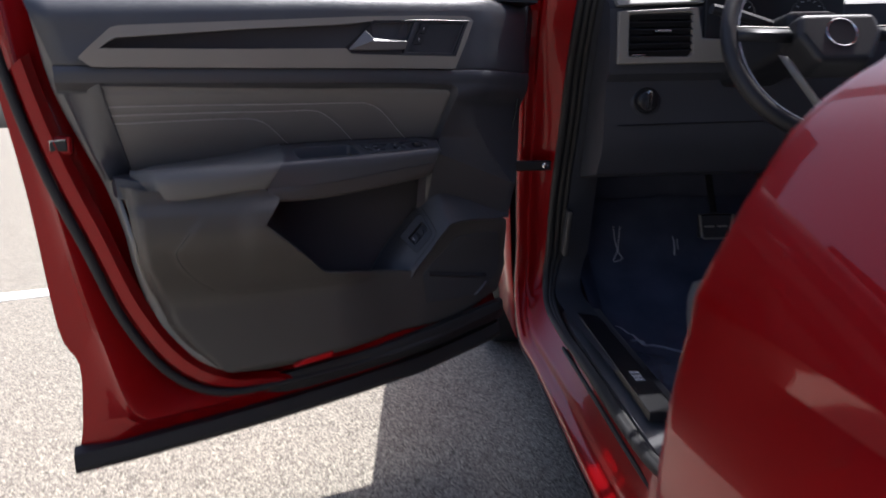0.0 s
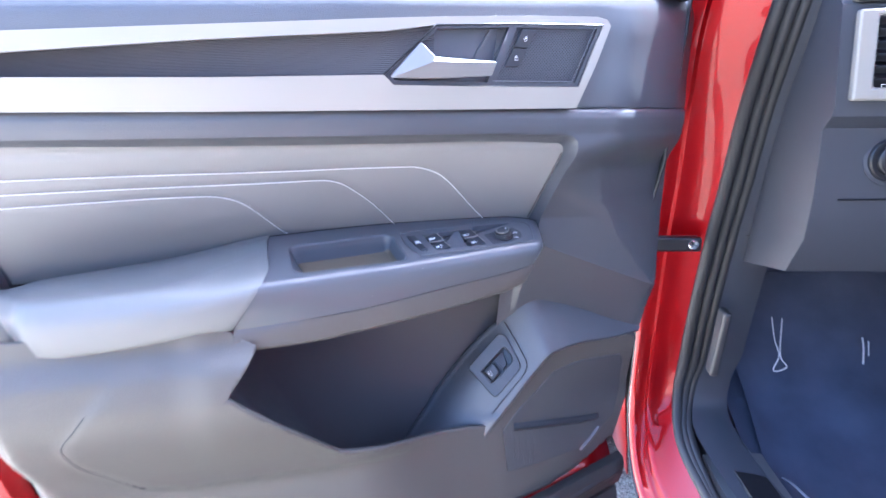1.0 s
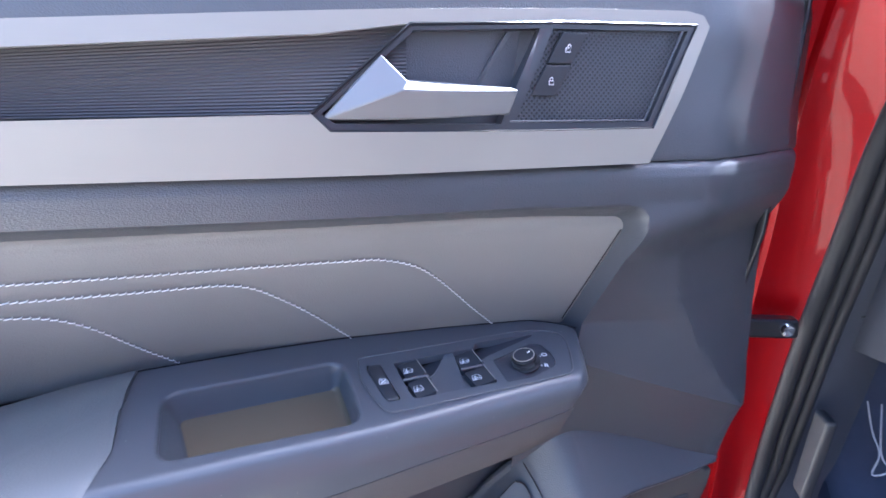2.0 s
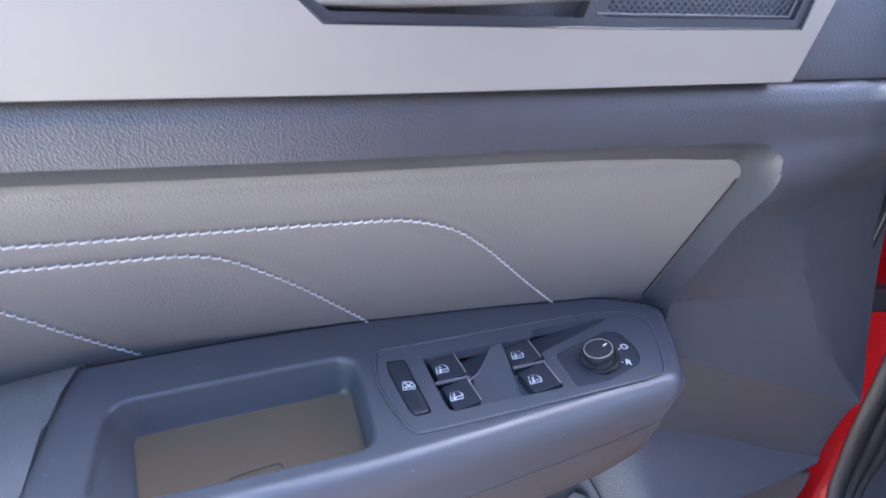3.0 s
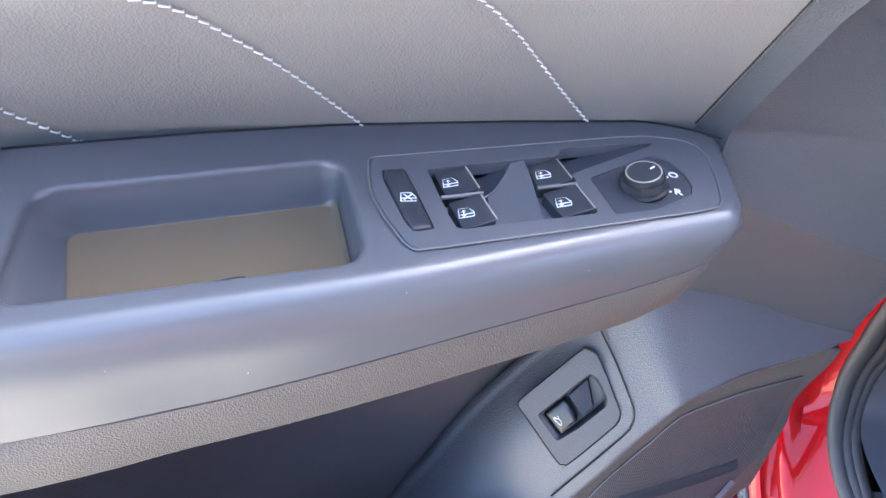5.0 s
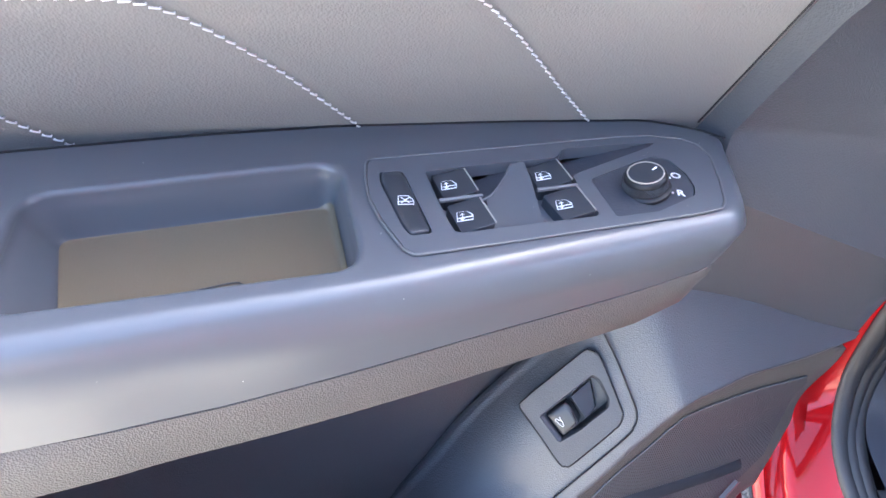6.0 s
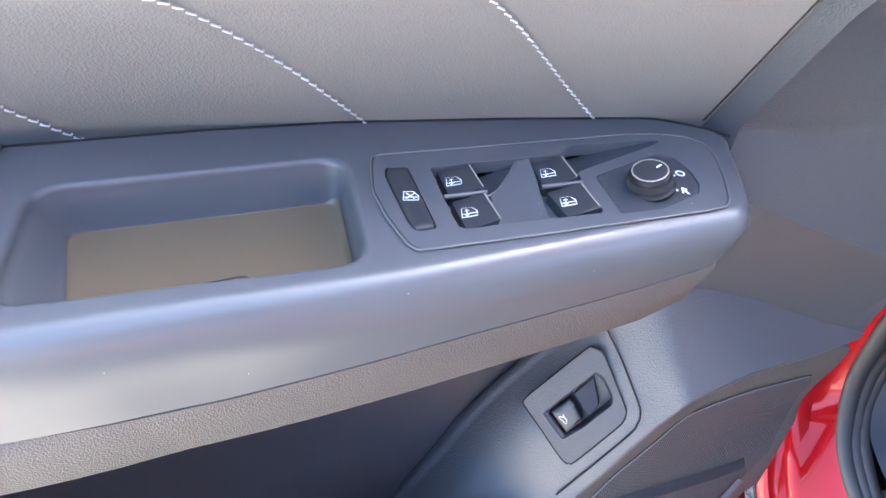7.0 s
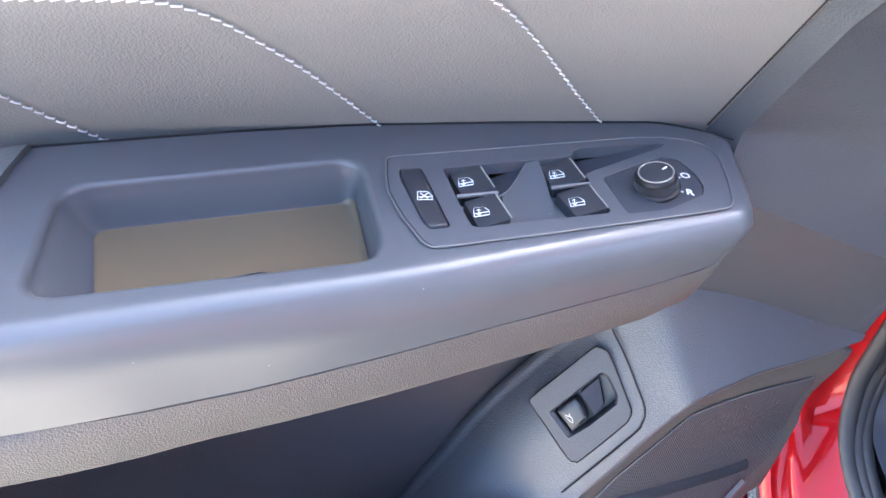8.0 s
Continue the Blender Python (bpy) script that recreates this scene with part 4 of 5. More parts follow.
part("switch_well", slab(TOPEN, -0.02, -0.0135), BLACK, tail)
ROCK = rounded([(0.6325, 1.6276, 0.6270), (0.6436, 1.6260, 0.6387), (0.6468, 1.6234, 0.6367), (0.6516, 1.6169, 0.6283), (0.6512, 1.6160, 0.6256), (0.6421, 1.6173, 0.6157)], 0.0011, 3)
rocker = part("rocker", loft([[on_plane(q, h) for q in about(ROCK, f)] for f, h in ((0.985, -0.010), (0.985, -0.0016), (0.93, -0.0004), (0.82, 0.0001), (0.5, 0.0003), (0.02, 0.0003))], close=True, caps=True), KEY, tail, "black rocker with white tailgate symbol", angle=60)
part("rocker_lip", tube([on_plane(p, 0.0001) for p in ((0.6475, 1.6215, 0.6335), (0.6497, 1.6182, 0.6292), (0.6493, 1.6170, 0.6265), (0.6465, 1.6172, 0.6232))], 0.0005, 6), KNOB, rocker)
back_rocker = slab([(0.6470, 1.6256, 0.6422), (0.6583, 1.6241, 0.6542), (0.6612, 1.6154, 0.6378), (0.6558, 1.6154, 0.6303)], -0.012, -0.0022)
for v in back_rocker.verts:
    v.co -= POD_N * (0.42 * max(0.0, (v.co - on_plane((0.6520, 1.6205, 0.6360))).dot(Vector((0.68, -0.2, 0.7)))))
part("rocker_back", back_rocker, KEY, tail, bevel=0.0006)
o = on_plane((0.6402, 1.6221, 0.6247), 0.0005)
du = (Vector((0.6429, 1.6198, 0.6228)) - Vector((0.6375, 1.6245, 0.6266))).normalized()
dv = du.cross(POD_N).normalized()
if dv.z < 0:
    dv = -dv
glyph = lambda a, b: o + du * (a * 0.001) + dv * (b * 0.001)
mark = tube([glyph(a, b) for a, b in ((3.6, -0.9), (-2.6, -0.9), (-3.2, -0.4), (-3.0, 0.5), (-1.4, 0.8), (-0.2, 1.7), (1.6, 1.7), (2.9, 0.7), (3.6, 0.4), (3.6, -0.9))], 0.00032, 5)
tube([glyph(a, b) for a, b in ((-0.2, 1.7), (-2.2, 2.9))], 0.00034, 5, mark)
part("tailgate_mark", mark, MARK, rocker, "white car symbol with raised tailgate")

# speaker grille on the front of the lower trim
GRIL = [(0.655, 0.545), (0.681, 0.570), (0.712, 0.592), (0.7304, 0.609), (0.745, 0.617), (0.7985, 0.622), (0.862, 0.617), (0.876, 0.60), (0.887, 0.55), (0.876, 0.507), (0.848, 0.492), (0.8, 0.472), (0.725, 0.476), (0.664, 0.482)]
part("speaker_grille", plate(GRIL, 0, 0.004, [], lambda x, z: lower_y(x, z) - 0.0016, 0.008), GRILLE, door, "finely ribbed dark speaker grille")
# highlight on the grille border is put into this tube's paler colour
part("grille_lit_edge", tube([(p.x, lower_y(p.x, p.y) - 0.0014, p.y) for p in spline([(x, z, 0) for x, z in GRIL[:7]], 6)], 0.0006, 6), SILL, door, "thin raised grille edge, paler for its highlight")
blade = [[(x, lower_y(x, z) - 0.002 - d, z + e) for d, e in ((0.0, -0.006), (0.004, -0.002), (0.003, 0.003), (0.0, 0.006))] for x, z in ((0.672, 0.546), (0.69, 0.5425), (0.725, 0.535), (0.758, 0.528), (0.80, 0.519), (0.83, 0.514), (0.84, 0.513))]
part("grille_blade", loft(blade), DARKER, door, "raised blade on the speaker grille")
streak = [[(x + a, lower_y(x, z) - 0.004 - b, z - a * 0.5) for a, b in ((0.0, 0.0), (0.003, 0.002), (0.007, 0.0))] for x, z in ((0.80, 0.472), (0.82, 0.484), (0.838, 0.498))]
part("grille_badge", loft(streak), SMOOTH, door, "small satin badge on the grille")


# ---- switch panel on the armrest ----
def arm_slab(pts, h0, h1, holes=(), lift=None):
    bm = bmesh.new()
    loops = [[bm.verts.new(arm_point(p[0], p[1], h1 + (lift(p[0], p[1]) if lift else 0))) for p in loop] for loop in (pts, *holes)]
    es = [bm.edges.new((v[i], v[(i + 1) % len(v)])) for v in loops for i in range(len(v))]
    bmesh.ops.triangle_fill(bm, edges=es, use_beauty=True)
    down = Vector((0.00534, -0.25138, 0.96787)) * (h0 - h1)
    for g in bmesh.ops.extrude_face_region(bm, geom=bm.faces[:])["geom"]:
        if isinstance(g, bmesh.types.BMVert):
            g.co += down
    return bm


c = Vector((0.58, 1.537))
inset = [Vector((c.x + (p.x - c.x) * 0.990, c.y + (p.y - c.y) * 0.981)) for p in PANEL]
# one sunken field holds both pairs of switches, with a finger hollow in front of each pair
RECESS = [(0.5250, 1.5473), (0.5426, 1.5502), (0.5649, 1.5536), (0.5707, 1.5543), (0.5864, 1.5560), (0.5890, 1.5582), (0.5905, 1.5612), (0.5940, 1.5635), (0.6155, 1.5659), (0.6365, 1.5677), (0.6405, 1.5672), (0.6365, 1.5640),
          (0.6174, 1.5553), (0.5959, 1.5455), (0.5902, 1.5424), (0.5898, 1.5348), (0.5908, 1.5228), (0.5920, 1.5160), (0.5905, 1.5142), (0.5735, 1.5121), (0.5474, 1.5090), (0.5328, 1.5068), (0.5297, 1.5080), (0.5284, 1.5148), (0.5268, 1.5285)]
RECESS = [(p.x, p.y) for p in rounded([Vector(p) for p in RECESS], 0.0008, 2)]
WELL_EDGE = [(0.5449, 1.5312), (0.5488, 1.5333), (0.5529, 1.5366), (0.5590, 1.5444), (0.5649, 1.5533)]
BTN = [[(0.5278, 1.5470), (0.5420, 1.5484), (0.5447, 1.5319), (0.5304, 1.5290)], [(0.5302, 1.5259), (0.5440, 1.5281), (0.5470, 1.5108), (0.5329, 1.5085)],
       [(0.5713, 1.5513), (0.5859, 1.5540), (0.5881, 1.5375), (0.5726, 1.5341)], [(0.5728, 1.5312), (0.5882, 1.5338), (0.5909, 1.5163), (0.5765, 1.5145)]]
LOCK = rounded([(0.5062, 1.5468), (0.5152, 1.5474), (0.5204, 1.5080), (0.5125, 1.5068), (0.5104, 1.5120), (0.5058, 1.5400)], 0.0017, 2)
c2 = Vector((0.5130, 1.5275))
KP = rounded([(0.5975, 1.5391), (0.6149, 1.5473), (0.6329, 1.5556), (0.6409, 1.5530), (0.6442, 1.5408), (0.6433, 1.5316), (0.6402, 1.5261), (0.6193, 1.5163), (0.5993, 1.5136)], 0.0016, 3)
c3 = Vector((0.622, 1.534))


def within(x, y, loop):
    inside = False
    for (ax, ay), (bx, by) in zip(loop, loop[1:] + loop[:1]):
        if (ay > y) != (by > y) and x < ax + (bx - ax) * (y - ay) / (by - ay):
            inside = not inside
    return inside


def saddle(x, y):
    """Slope between the pairs: level at the back, falling towards the front."""
    return 0.0006 - 0.0085 * ease((1.5545 - y) / 0.047) - 0.0012 * math.sin(math.pi * max(0.0, min(1.0, (x - 0.546) / 0.026)))


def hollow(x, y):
    """The two finger hollows, whose shade is put into a darker plastic."""
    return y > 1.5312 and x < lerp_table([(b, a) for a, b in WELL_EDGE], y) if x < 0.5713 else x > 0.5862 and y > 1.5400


def field(x, y):
    if x < 0.5713:
        if hollow(x, y):
            return -0.0072 + 0.003 * ease((x - 0.546) / 0.016) if x > 0.5405 else -0.006
        return saddle(x, y) if x > 0.5485 else -0.006
    return -0.006 if x < 0.5862 or y < 1.5400 else -0.0078 + 0.0088 * max(0.0, min(1.0, (x - 0.588) / 0.052))


panel = thing("window_switch_panel", arm_point(0.58, 1.537, -0.006), "dark window switch panel with mirror knob, set in the armrest", "switch panel")
plate_top = part("panel_plate", arm_slab(inset, -0.005, 0.0009, [RECESS, [c2 + Vector(((p.x - c2.x) * 1.10, (p.y - c2.y) * 1.03)) for p in LOCK], [c3 + (p - c3) * 1.018 for p in KP]]), SMOOTH, panel, "dark satin panel", bevel=0.0008)
# edge tube paler than the panel, to paint its bright sky reflection
part("panel_lit_edge", tube([arm_point(p.x, p.y, 0.0008) for p in [c + (q - c) * 1.001 for q in PANEL + PANEL[:1]]], 0.0005, 8), SILL, panel, "rounded panel edge, paler for the light along it", angle=80)
part("panel_bed", arm_slab(PANEL, -0.018, -0.0145), BLACK, door)
part("panel_gap", tube([arm_point(p.x, p.y, 0.0004) for p in [c + Vector(((q.x - c.x) * 0.994, (q.y - c.y) * 0.988)) for q in PANEL + PANEL[:1]]], 0.0004, 6), BLACK, panel, "dark gap round the switch panel")
grid, step = {}, 0.0005
bm = bmesh.new()
for i in range(238):
    for j in range(126):
        x, y = 0.5235 + i * step, 1.5055 + j * step
        grid[i, j] = bm.verts.new(arm_point(x, y, field(x, y) if within(x, y, RECESS) else min(-0.003, field(x, y) - 0.002)))
for i in range(237):
    for j in range(125):
        if any(within(0.5235 + (i + a) * step, 1.5055 + (j + b) * step, RECESS) for a in (-2, 3) for b in (-2, 3)):
            bm.faces.new((grid[i, j], grid[i + 1, j], grid[i + 1, j + 1], grid[i, j + 1]))
bmesh.ops.delete(bm, geom=[v for v in bm.verts if not v.link_faces], context="VERTS")
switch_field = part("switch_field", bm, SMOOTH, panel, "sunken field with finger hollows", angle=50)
# second slot paints the hollows' shade as a darker colour
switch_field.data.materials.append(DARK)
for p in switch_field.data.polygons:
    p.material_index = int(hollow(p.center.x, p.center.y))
part("hollow_edge", tube([arm_point(p.x, p.y, saddle(p.x, p.y) - 0.0001) for p in spline([(x, y, 0) for x, y in WELL_EDGE], 5)], 0.0005, 6), SMOOTH, panel, "thin raised edge of the finger hollow")
for (ax, ay), (bx, by) in (((0.5272, 1.5270), (0.5458, 1.5297)), ((0.5704, 1.5325), (0.5893, 1.5353))):
    part("switch_divider", tube([arm_point(ax + (bx - ax) * k / 6, ay + (by - ay) * k / 6, 0.0008) for k in range(7)], 0.0010, 8), SMOOTH, panel, "narrow bar between two switches")
lock_button = part("window_lock_button", loft([[arm_point(c2.x + (p.x - c2.x) * f, c2.y + (p.y - c2.y) * (1 - (1 - f) * 0.3), h) for p in LOCK] for f, h in ((1.0, -0.004), (1.0, 0.0010), (0.96, 0.0015), (0.86, 0.0018), (0.4, 0.0019))], close=True, caps=True), KEY, panel, "black window lock button", angle=60)
icons = []
for k, q in enumerate(BTN):
    cx, cy = sum(p[0] for p in q) / 4, sum(p[1] for p in q) / 4
    (ax, ay), (bx, by) = q[1], q[2]
    lift = lambda x, y, cx=cx, cy=cy: 0.0015 * (x - cx + 0.16 * (y - cy)) / 0.0075
    button = part("window_switch", arm_slab(rounded(q, 0.0012, 2), -0.006, 0.0004, lift=lift), KEY, panel, "black power window switch with white symbol", bevel=0.0004)
    # highlight on the lip, painted as a thin pale tube
    part("switch_lip_light", tube([arm_point(ax + (bx - ax) * f, ay + (by - ay) * f, 0.0003 + lift(ax, ay)) for f in (0.04, 0.3, 0.65, 0.97)], 0.0004, 6), PALE, button, "pale strip painting the light on the switch lip")
    icons.append((button, cx - 0.0030, cy - 0.0004, k))
icons.append((lock_button, 0.5131, 1.5265, 4))


def window_icon(cx, cy, k):
    """Small printed car window with an arrow, or with a cross."""
    def at(a, b):
        a, b = a * 0.86, b * 0.86
        h = 0.0005 + 0.0015 * (a - 0.0030) / 0.0075 if k < 4 else 0.0019
        return arm_point(cx + 0.0005 + a * 0.99 + b * 0.14, cy + b * 0.99 - a * 0.02, h)
    bm = tube([at(-0.0036, -0.003), at(0.0036, -0.003), at(0.0036, 0.0), at(0.0012, 0.0034), at(-0.0036, 0.0034), at(-0.0036, -0.003)], 0.00021, 5)
    tube([at(-0.0036, -0.0008), at(0.0034, -0.0008)], 0.00022, 5, bm)
    if k < 4:
        tube([at(-0.0012, 0.002), at(-0.0012, -0.0022)], 0.00024, 5, bm)
        tube([at(-0.0022, 0.001), at(-0.0012, 0.0022), at(-0.0002, 0.001)], 0.00022, 5, bm)
        tube([at(-0.0022, -0.0012), at(-0.0012, -0.0024), at(-0.0002, -0.0012)], 0.00022, 5, bm)
    else:
        tube([at(-0.0022, 0.0022), at(0.0016, -0.002)], 0.0003, 5, bm)
        tube([at(-0.0022, -0.002), at(0.0016, 0.0022)], 0.0003, 5, bm)
    return bm


for owner, cx, cy, k in icons:
    part("window_mark", window_icon(cx, cy, k), MARK, owner, "white car window symbol")

# mirror knob on its plate
part("knob_plate", arm_slab(KP, -0.004, 0.0005), DARK, panel, "dark plate under the mirror knob", bevel=0.0006)
axis = arm_point(0.6193, 1.5311, 0.0008)
up = Vector((0.00534, -0.25138, 0.96787))
KM = Matrix.Translation(axis) @ (up * 0.0115 - Vector((0.0032, 0, 0))).to_track_quat("Z", "Y").to_matrix().to_4x4() @ Matrix.Scale(0.86, 4)
knob = part("mirror_knob", turned([(0.0128, 0.0), (0.0128, 0.0016), (0.0116, 0.0022), (0.0111, 0.0030), (0.0109, 0.0076), (0.0108, 0.0084), (0.0102, 0.0096), (0.0092, 0.0104), (0.0086, 0.0106)], KM), KNOB, panel, "black mirror adjustment knob")
bm = bmesh.new()
for level in range(5):
    for k in range(56):
        w = 2 * math.pi * (k + 0.5 * (level % 2)) / 56
        h, r = 0.0037 + 0.0009 * level, 0.0110
        ring = [bm.verts.new(KM @ Vector((r * math.cos(w + a), r * math.sin(w + a), h + b))) for a, b in ((-0.042, 0), (0, -0.0004), (0.042, 0), (0, 0.0004))]
        tip = bm.verts.new(KM @ Vector(((r + 0.0004) * math.cos(w), (r + 0.0004) * math.sin(w), h)))
        for a, b in zip(ring, ring[1:] + ring[:1]):
            bm.faces.new((a, b, tip))
part("knurling", bm, KEY, knob, "knurled grip of the knob", smooth=False)
ringpts = [KM @ Vector((0.0087 * math.cos(w), 0.0087 * math.sin(w), 0.0105)) for w in [2 * math.pi * k / 48 for k in range(49)]]
part("knob_cap", turned([(0.0085, 0.0), (0.0083, 0.0003), (0.004, 0.0005)], KM @ Matrix.Translation((0, 0, 0.0104))), KEY, knob, "dark satin cap")
part("knob_ring", tube(ringpts, 0.00042, 6), SILVER, knob, "thin chrome ring")
part("knob_pointer", tube([KM @ Vector((0.0022, 0.0028, 0.0109)), KM @ Vector((0.0032, 0.0055, 0.0109))], 0.0004, 6), MARK, knob)
for x, y in ((0.6348, 1.5390), (0.6311, 1.5281)):
    part("position_dot", turned([(0.0006, 0.0), (0.0006, 0.0003)], Matrix.Translation(arm_point(x, y, 0.0008)) @ up.to_track_quat("Z", "Y").to_matrix().to_4x4(), 10), MARK, panel)
for letter, x, y in (("O", 0.6385, 1.5404), ("R", 0.6346, 1.5276)):
    cu = bpy.data.curves.new("position_letter", "FONT")
    cu.body, cu.size, cu.extrude, cu.align_x, cu.align_y = letter, 0.0058, 0.00008, "CENTER", "CENTER"
    cu.offset = 0.00016
    cu.materials.append(MARK)
    ob = new("position_letter", cu)
    ob.parent = plate_top
    ob.matrix_basis = Matrix.Translation(arm_point(x, y, 0.0009)) @ Matrix(((1, 0, 0), (0, up.z, up.y), (0, -up.y, up.z))).to_4x4() @ Matrix.Rotation(radians(-18), 4, "Z")


# ---- the car body: own axes with x inboard, y forward, z up, from the foot of the door hinge ----


def cpart(name, bm, mat, parent, label="", **k):
    return part(name, bm, mat, parent, label, local=True, **k)


OPENING = [(0.10, -0.20, 1.32), (0.080, -0.155, 1.22), (0.060, -0.115, 1.113), (0.054, -0.037, 0.981), (0.052, 0.017, 0.865), (0.046, 0.063, 0.751), (0.042, 0.107, 0.632), (0.043, 0.150, 0.529), (0.037, 0.155, 0.438), (0.035, 0.095, 0.370), (0.044, -0.06, 0.345),
           (0.05, -0.3, 0.342), (0.05, -0.58, 0.34), (0.05, -0.76, 0.355), (0.048, -0.90, 0.41), (0.042, -1.0, 0.53), (0.04, -1.04, 0.75), (0.11, -1.05, 0.87), (0.21, -1.05, 0.95), (0.34, -1.06, 1.15), (0.40, -1.1, 1.6)]
SHIFTS = [(0.055, 0.035, 0.0)] * 3 + [(0.050, 0.020, 0.0), (0.046, 0.014, 0.0), (0.042, 0.012, 0.0), (0.038, 0.010, 0.0), (0.036, 0.006, 0.0), (0.036, 0.0, -0.025), (0.034, -0.02, -0.042), (0.032, -0.02, -0.04)]
LIPS = [(x - a, y + b, z + c) for (x, y, z), (a, b, c) in zip(OPENING, SHIFTS)] + [(0.022, -0.3, 0.302), (0.022, -0.6, 0.30), (0.022, -0.82, 0.312),
        (0.02, -0.97, 0.37), (0.012, -1.046, 0.50), (0.012, -1.065, 0.75), (0.09, -1.075, 0.87), (0.19, -1.075, 0.95), (0.32, -1.08, 1.15), (0.38, -1.12, 1.6)]
OUTS = [(x - 2.0 * a, y + 0.025 + b, z + 2.1 * c) for (x, y, z), (a, b, c) in zip(OPENING, SHIFTS)] + [(-0.016, -0.3, 0.252), (-0.014, -0.6, 0.25), (-0.01, -0.95, 0.255),
        (0.0, -1.06, 0.33), (0.005, -1.07, 0.48), (0.005, -1.08, 0.75), (0.08, -1.09, 0.87), (0.18, -1.09, 0.95), (0.31, -1.1, 1.15), (0.37, -1.13, 1.6)]
UNDER = [(x + (0.01 if i < 9 else 0.03), y + (0.05 if i < 9 else 0), z - (0.0 if i < 9 or i > 13 else 0.03)) for i, (x, y, z) in enumerate(OUTS)]
loops = [spline(l, 5) for l in (UNDER, OUTS, LIPS, OPENING)]


def between(f, off):
    return [b.lerp(c, f) + Vector(off) for b, c in zip(loops[1], loops[2])]


cpart("door_frame", loft([loops[0], loops[1], between(0.10, (-0.008, -0.004, 0.002)), between(0.28, (-0.013, -0.006, 0.004)), between(0.42, (-0.011, -0.007, 0.004)), between(0.52, (-0.003, -0.001, 0.0)), between(0.66, (0.0, 0.002, -0.001)), between(0.8, (-0.003, -0.004, 0.001)), loops[2], [p.lerp(q, 0.3) + Vector((0, 0.006, -0.004)) for p, q in zip(loops[2], loops[3])], loops[3]]), RED, body, "glossy red pillar and sill", angle=50)
cpart("frame_seam", tube([p + Vector((-0.003, -0.001, -0.002)) for p in loops[1]], 0.003, 6, aside=(1, 0.1, 0.05)), RUBBER, body)
for k, (off, r) in enumerate(((0.010, 0.010), (0.028, 0.008), (0.043, 0.007))):
    pts = [p + (p - q).normalized() * (off * (1 - 0.62 * ease((i - 43) / 9))) + Vector((0, -0.004 + 0.003 * k, 0.004 - 0.002 * k)) for i, (p, q) in enumerate(zip(loops[3], loops[2]))]
    cpart("opening_seal", tube(pts, r, 14, aside=(1, 0.1, 0.05)), RUBBER, body, "black rubber door opening seal", angle=80)
# lower door sealing lip
cpart("sill_strip", tube(spline([(0.035, -0.14, 0.338), (0.042, -0.3, 0.328), (0.042, -0.6, 0.327), (0.042, -0.92, 0.332)], 4), 0.005, 6), RUBBER, body)
# kick panel and pillar trim inside the seal
inner = [p + (p - q).normalized() * 0.05 for p, q in zip(loops[3], loops[2])]
inner = inner[:58]
rows = [[], [], [], []]
for i, p in enumerate(inner):
    k = ease((i - 42) / 9)
    for row, (dx, dy, dz) in zip(rows, ((0, 0.002, 0), (0.03, 0.006 * (1 - k), 0.004 * k), (0.075, 0.03 * (1 - k), 0), (0.085 + 0.03 * k, 0.45 * (1 - k), -0.05 * k))):
        row.append(p + Vector((dx, dy, dz)))
cpart("kick_panel", loft(rows), material("pillar_trim_plastic", (0.050, 0.053, 0.062), 0.45, grain=0.2, size=1000), body, "slate grey pillar trim", angle=40)
cpart("trim_joint", tube([(0.09, 0.048, 0.772), (0.115, 0.046, 0.772), (0.14, 0.05, 0.771), (0.17, 0.08, 0.770)], 0.0016, 6), BLACK, body)
cpart("hood_lever", prism([(0.074, 0.068, 0.515), (0.090, 0.066, 0.515), (0.090, 0.10, 0.520), (0.074, 0.10, 0.520)], [(0.080, 0.030, 0.642), (0.094, 0.028, 0.642), (0.094, 0.07, 0.645), (0.080, 0.07, 0.645)]), DARKER, body, "dark bonnet release lever", bevel=0.006)
# scuff plate
cpart("scuff_plate", loft([[(0.068, y, z - 0.006), (0.073, y, z + 0.008), (0.10, y, z + 0.014), (0.125, y, z + 0.018), (0.175, y, z + 0.012), (0.20, y, z - 0.03)] for y, z in ((0.07, 0.36), (0.03, 0.356), (-0.05, 0.352), (-0.3, 0.345), (-0.6, 0.343), (-0.93, 0.345), (-1.02, 0.36))]), SILL, body, "grey sill trim")
cpart("scuff_insert", prism([(0.093, -0.018, 0.374), (0.141, -0.043, 0.376), (0.136, -0.62, 0.372), (0.084, -0.62, 0.370)], [(0.095, -0.023, 0.3885), (0.139, -0.046, 0.3905), (0.135, -0.615, 0.3865), (0.086, -0.615, 0.3850)]), BLACK, body, "gloss black sill insert", bevel=0.001)
for k in range(3):
    cpart("sill_mark", box(0.104, 0.122, -0.44 - 0.018 * k, -0.435 - 0.018 * k, 0.384, 0.3888), MARK, body)
# hinge and check strap
hinge = cpart("door_check", box(-0.06, 0.034, 0.027, 0.05, 0.747, 0.771), BLACK, body, "black door check with bolt", bevel=0.004)
cpart("bolt_head", turned([(0.0085, 0), (0.0085, 0.003), (0.006, 0.0055), (0.002, 0.006)], pose(0.020, 0.027, 0.759, 90), 16), CHROME, hinge, "bright bolt head")
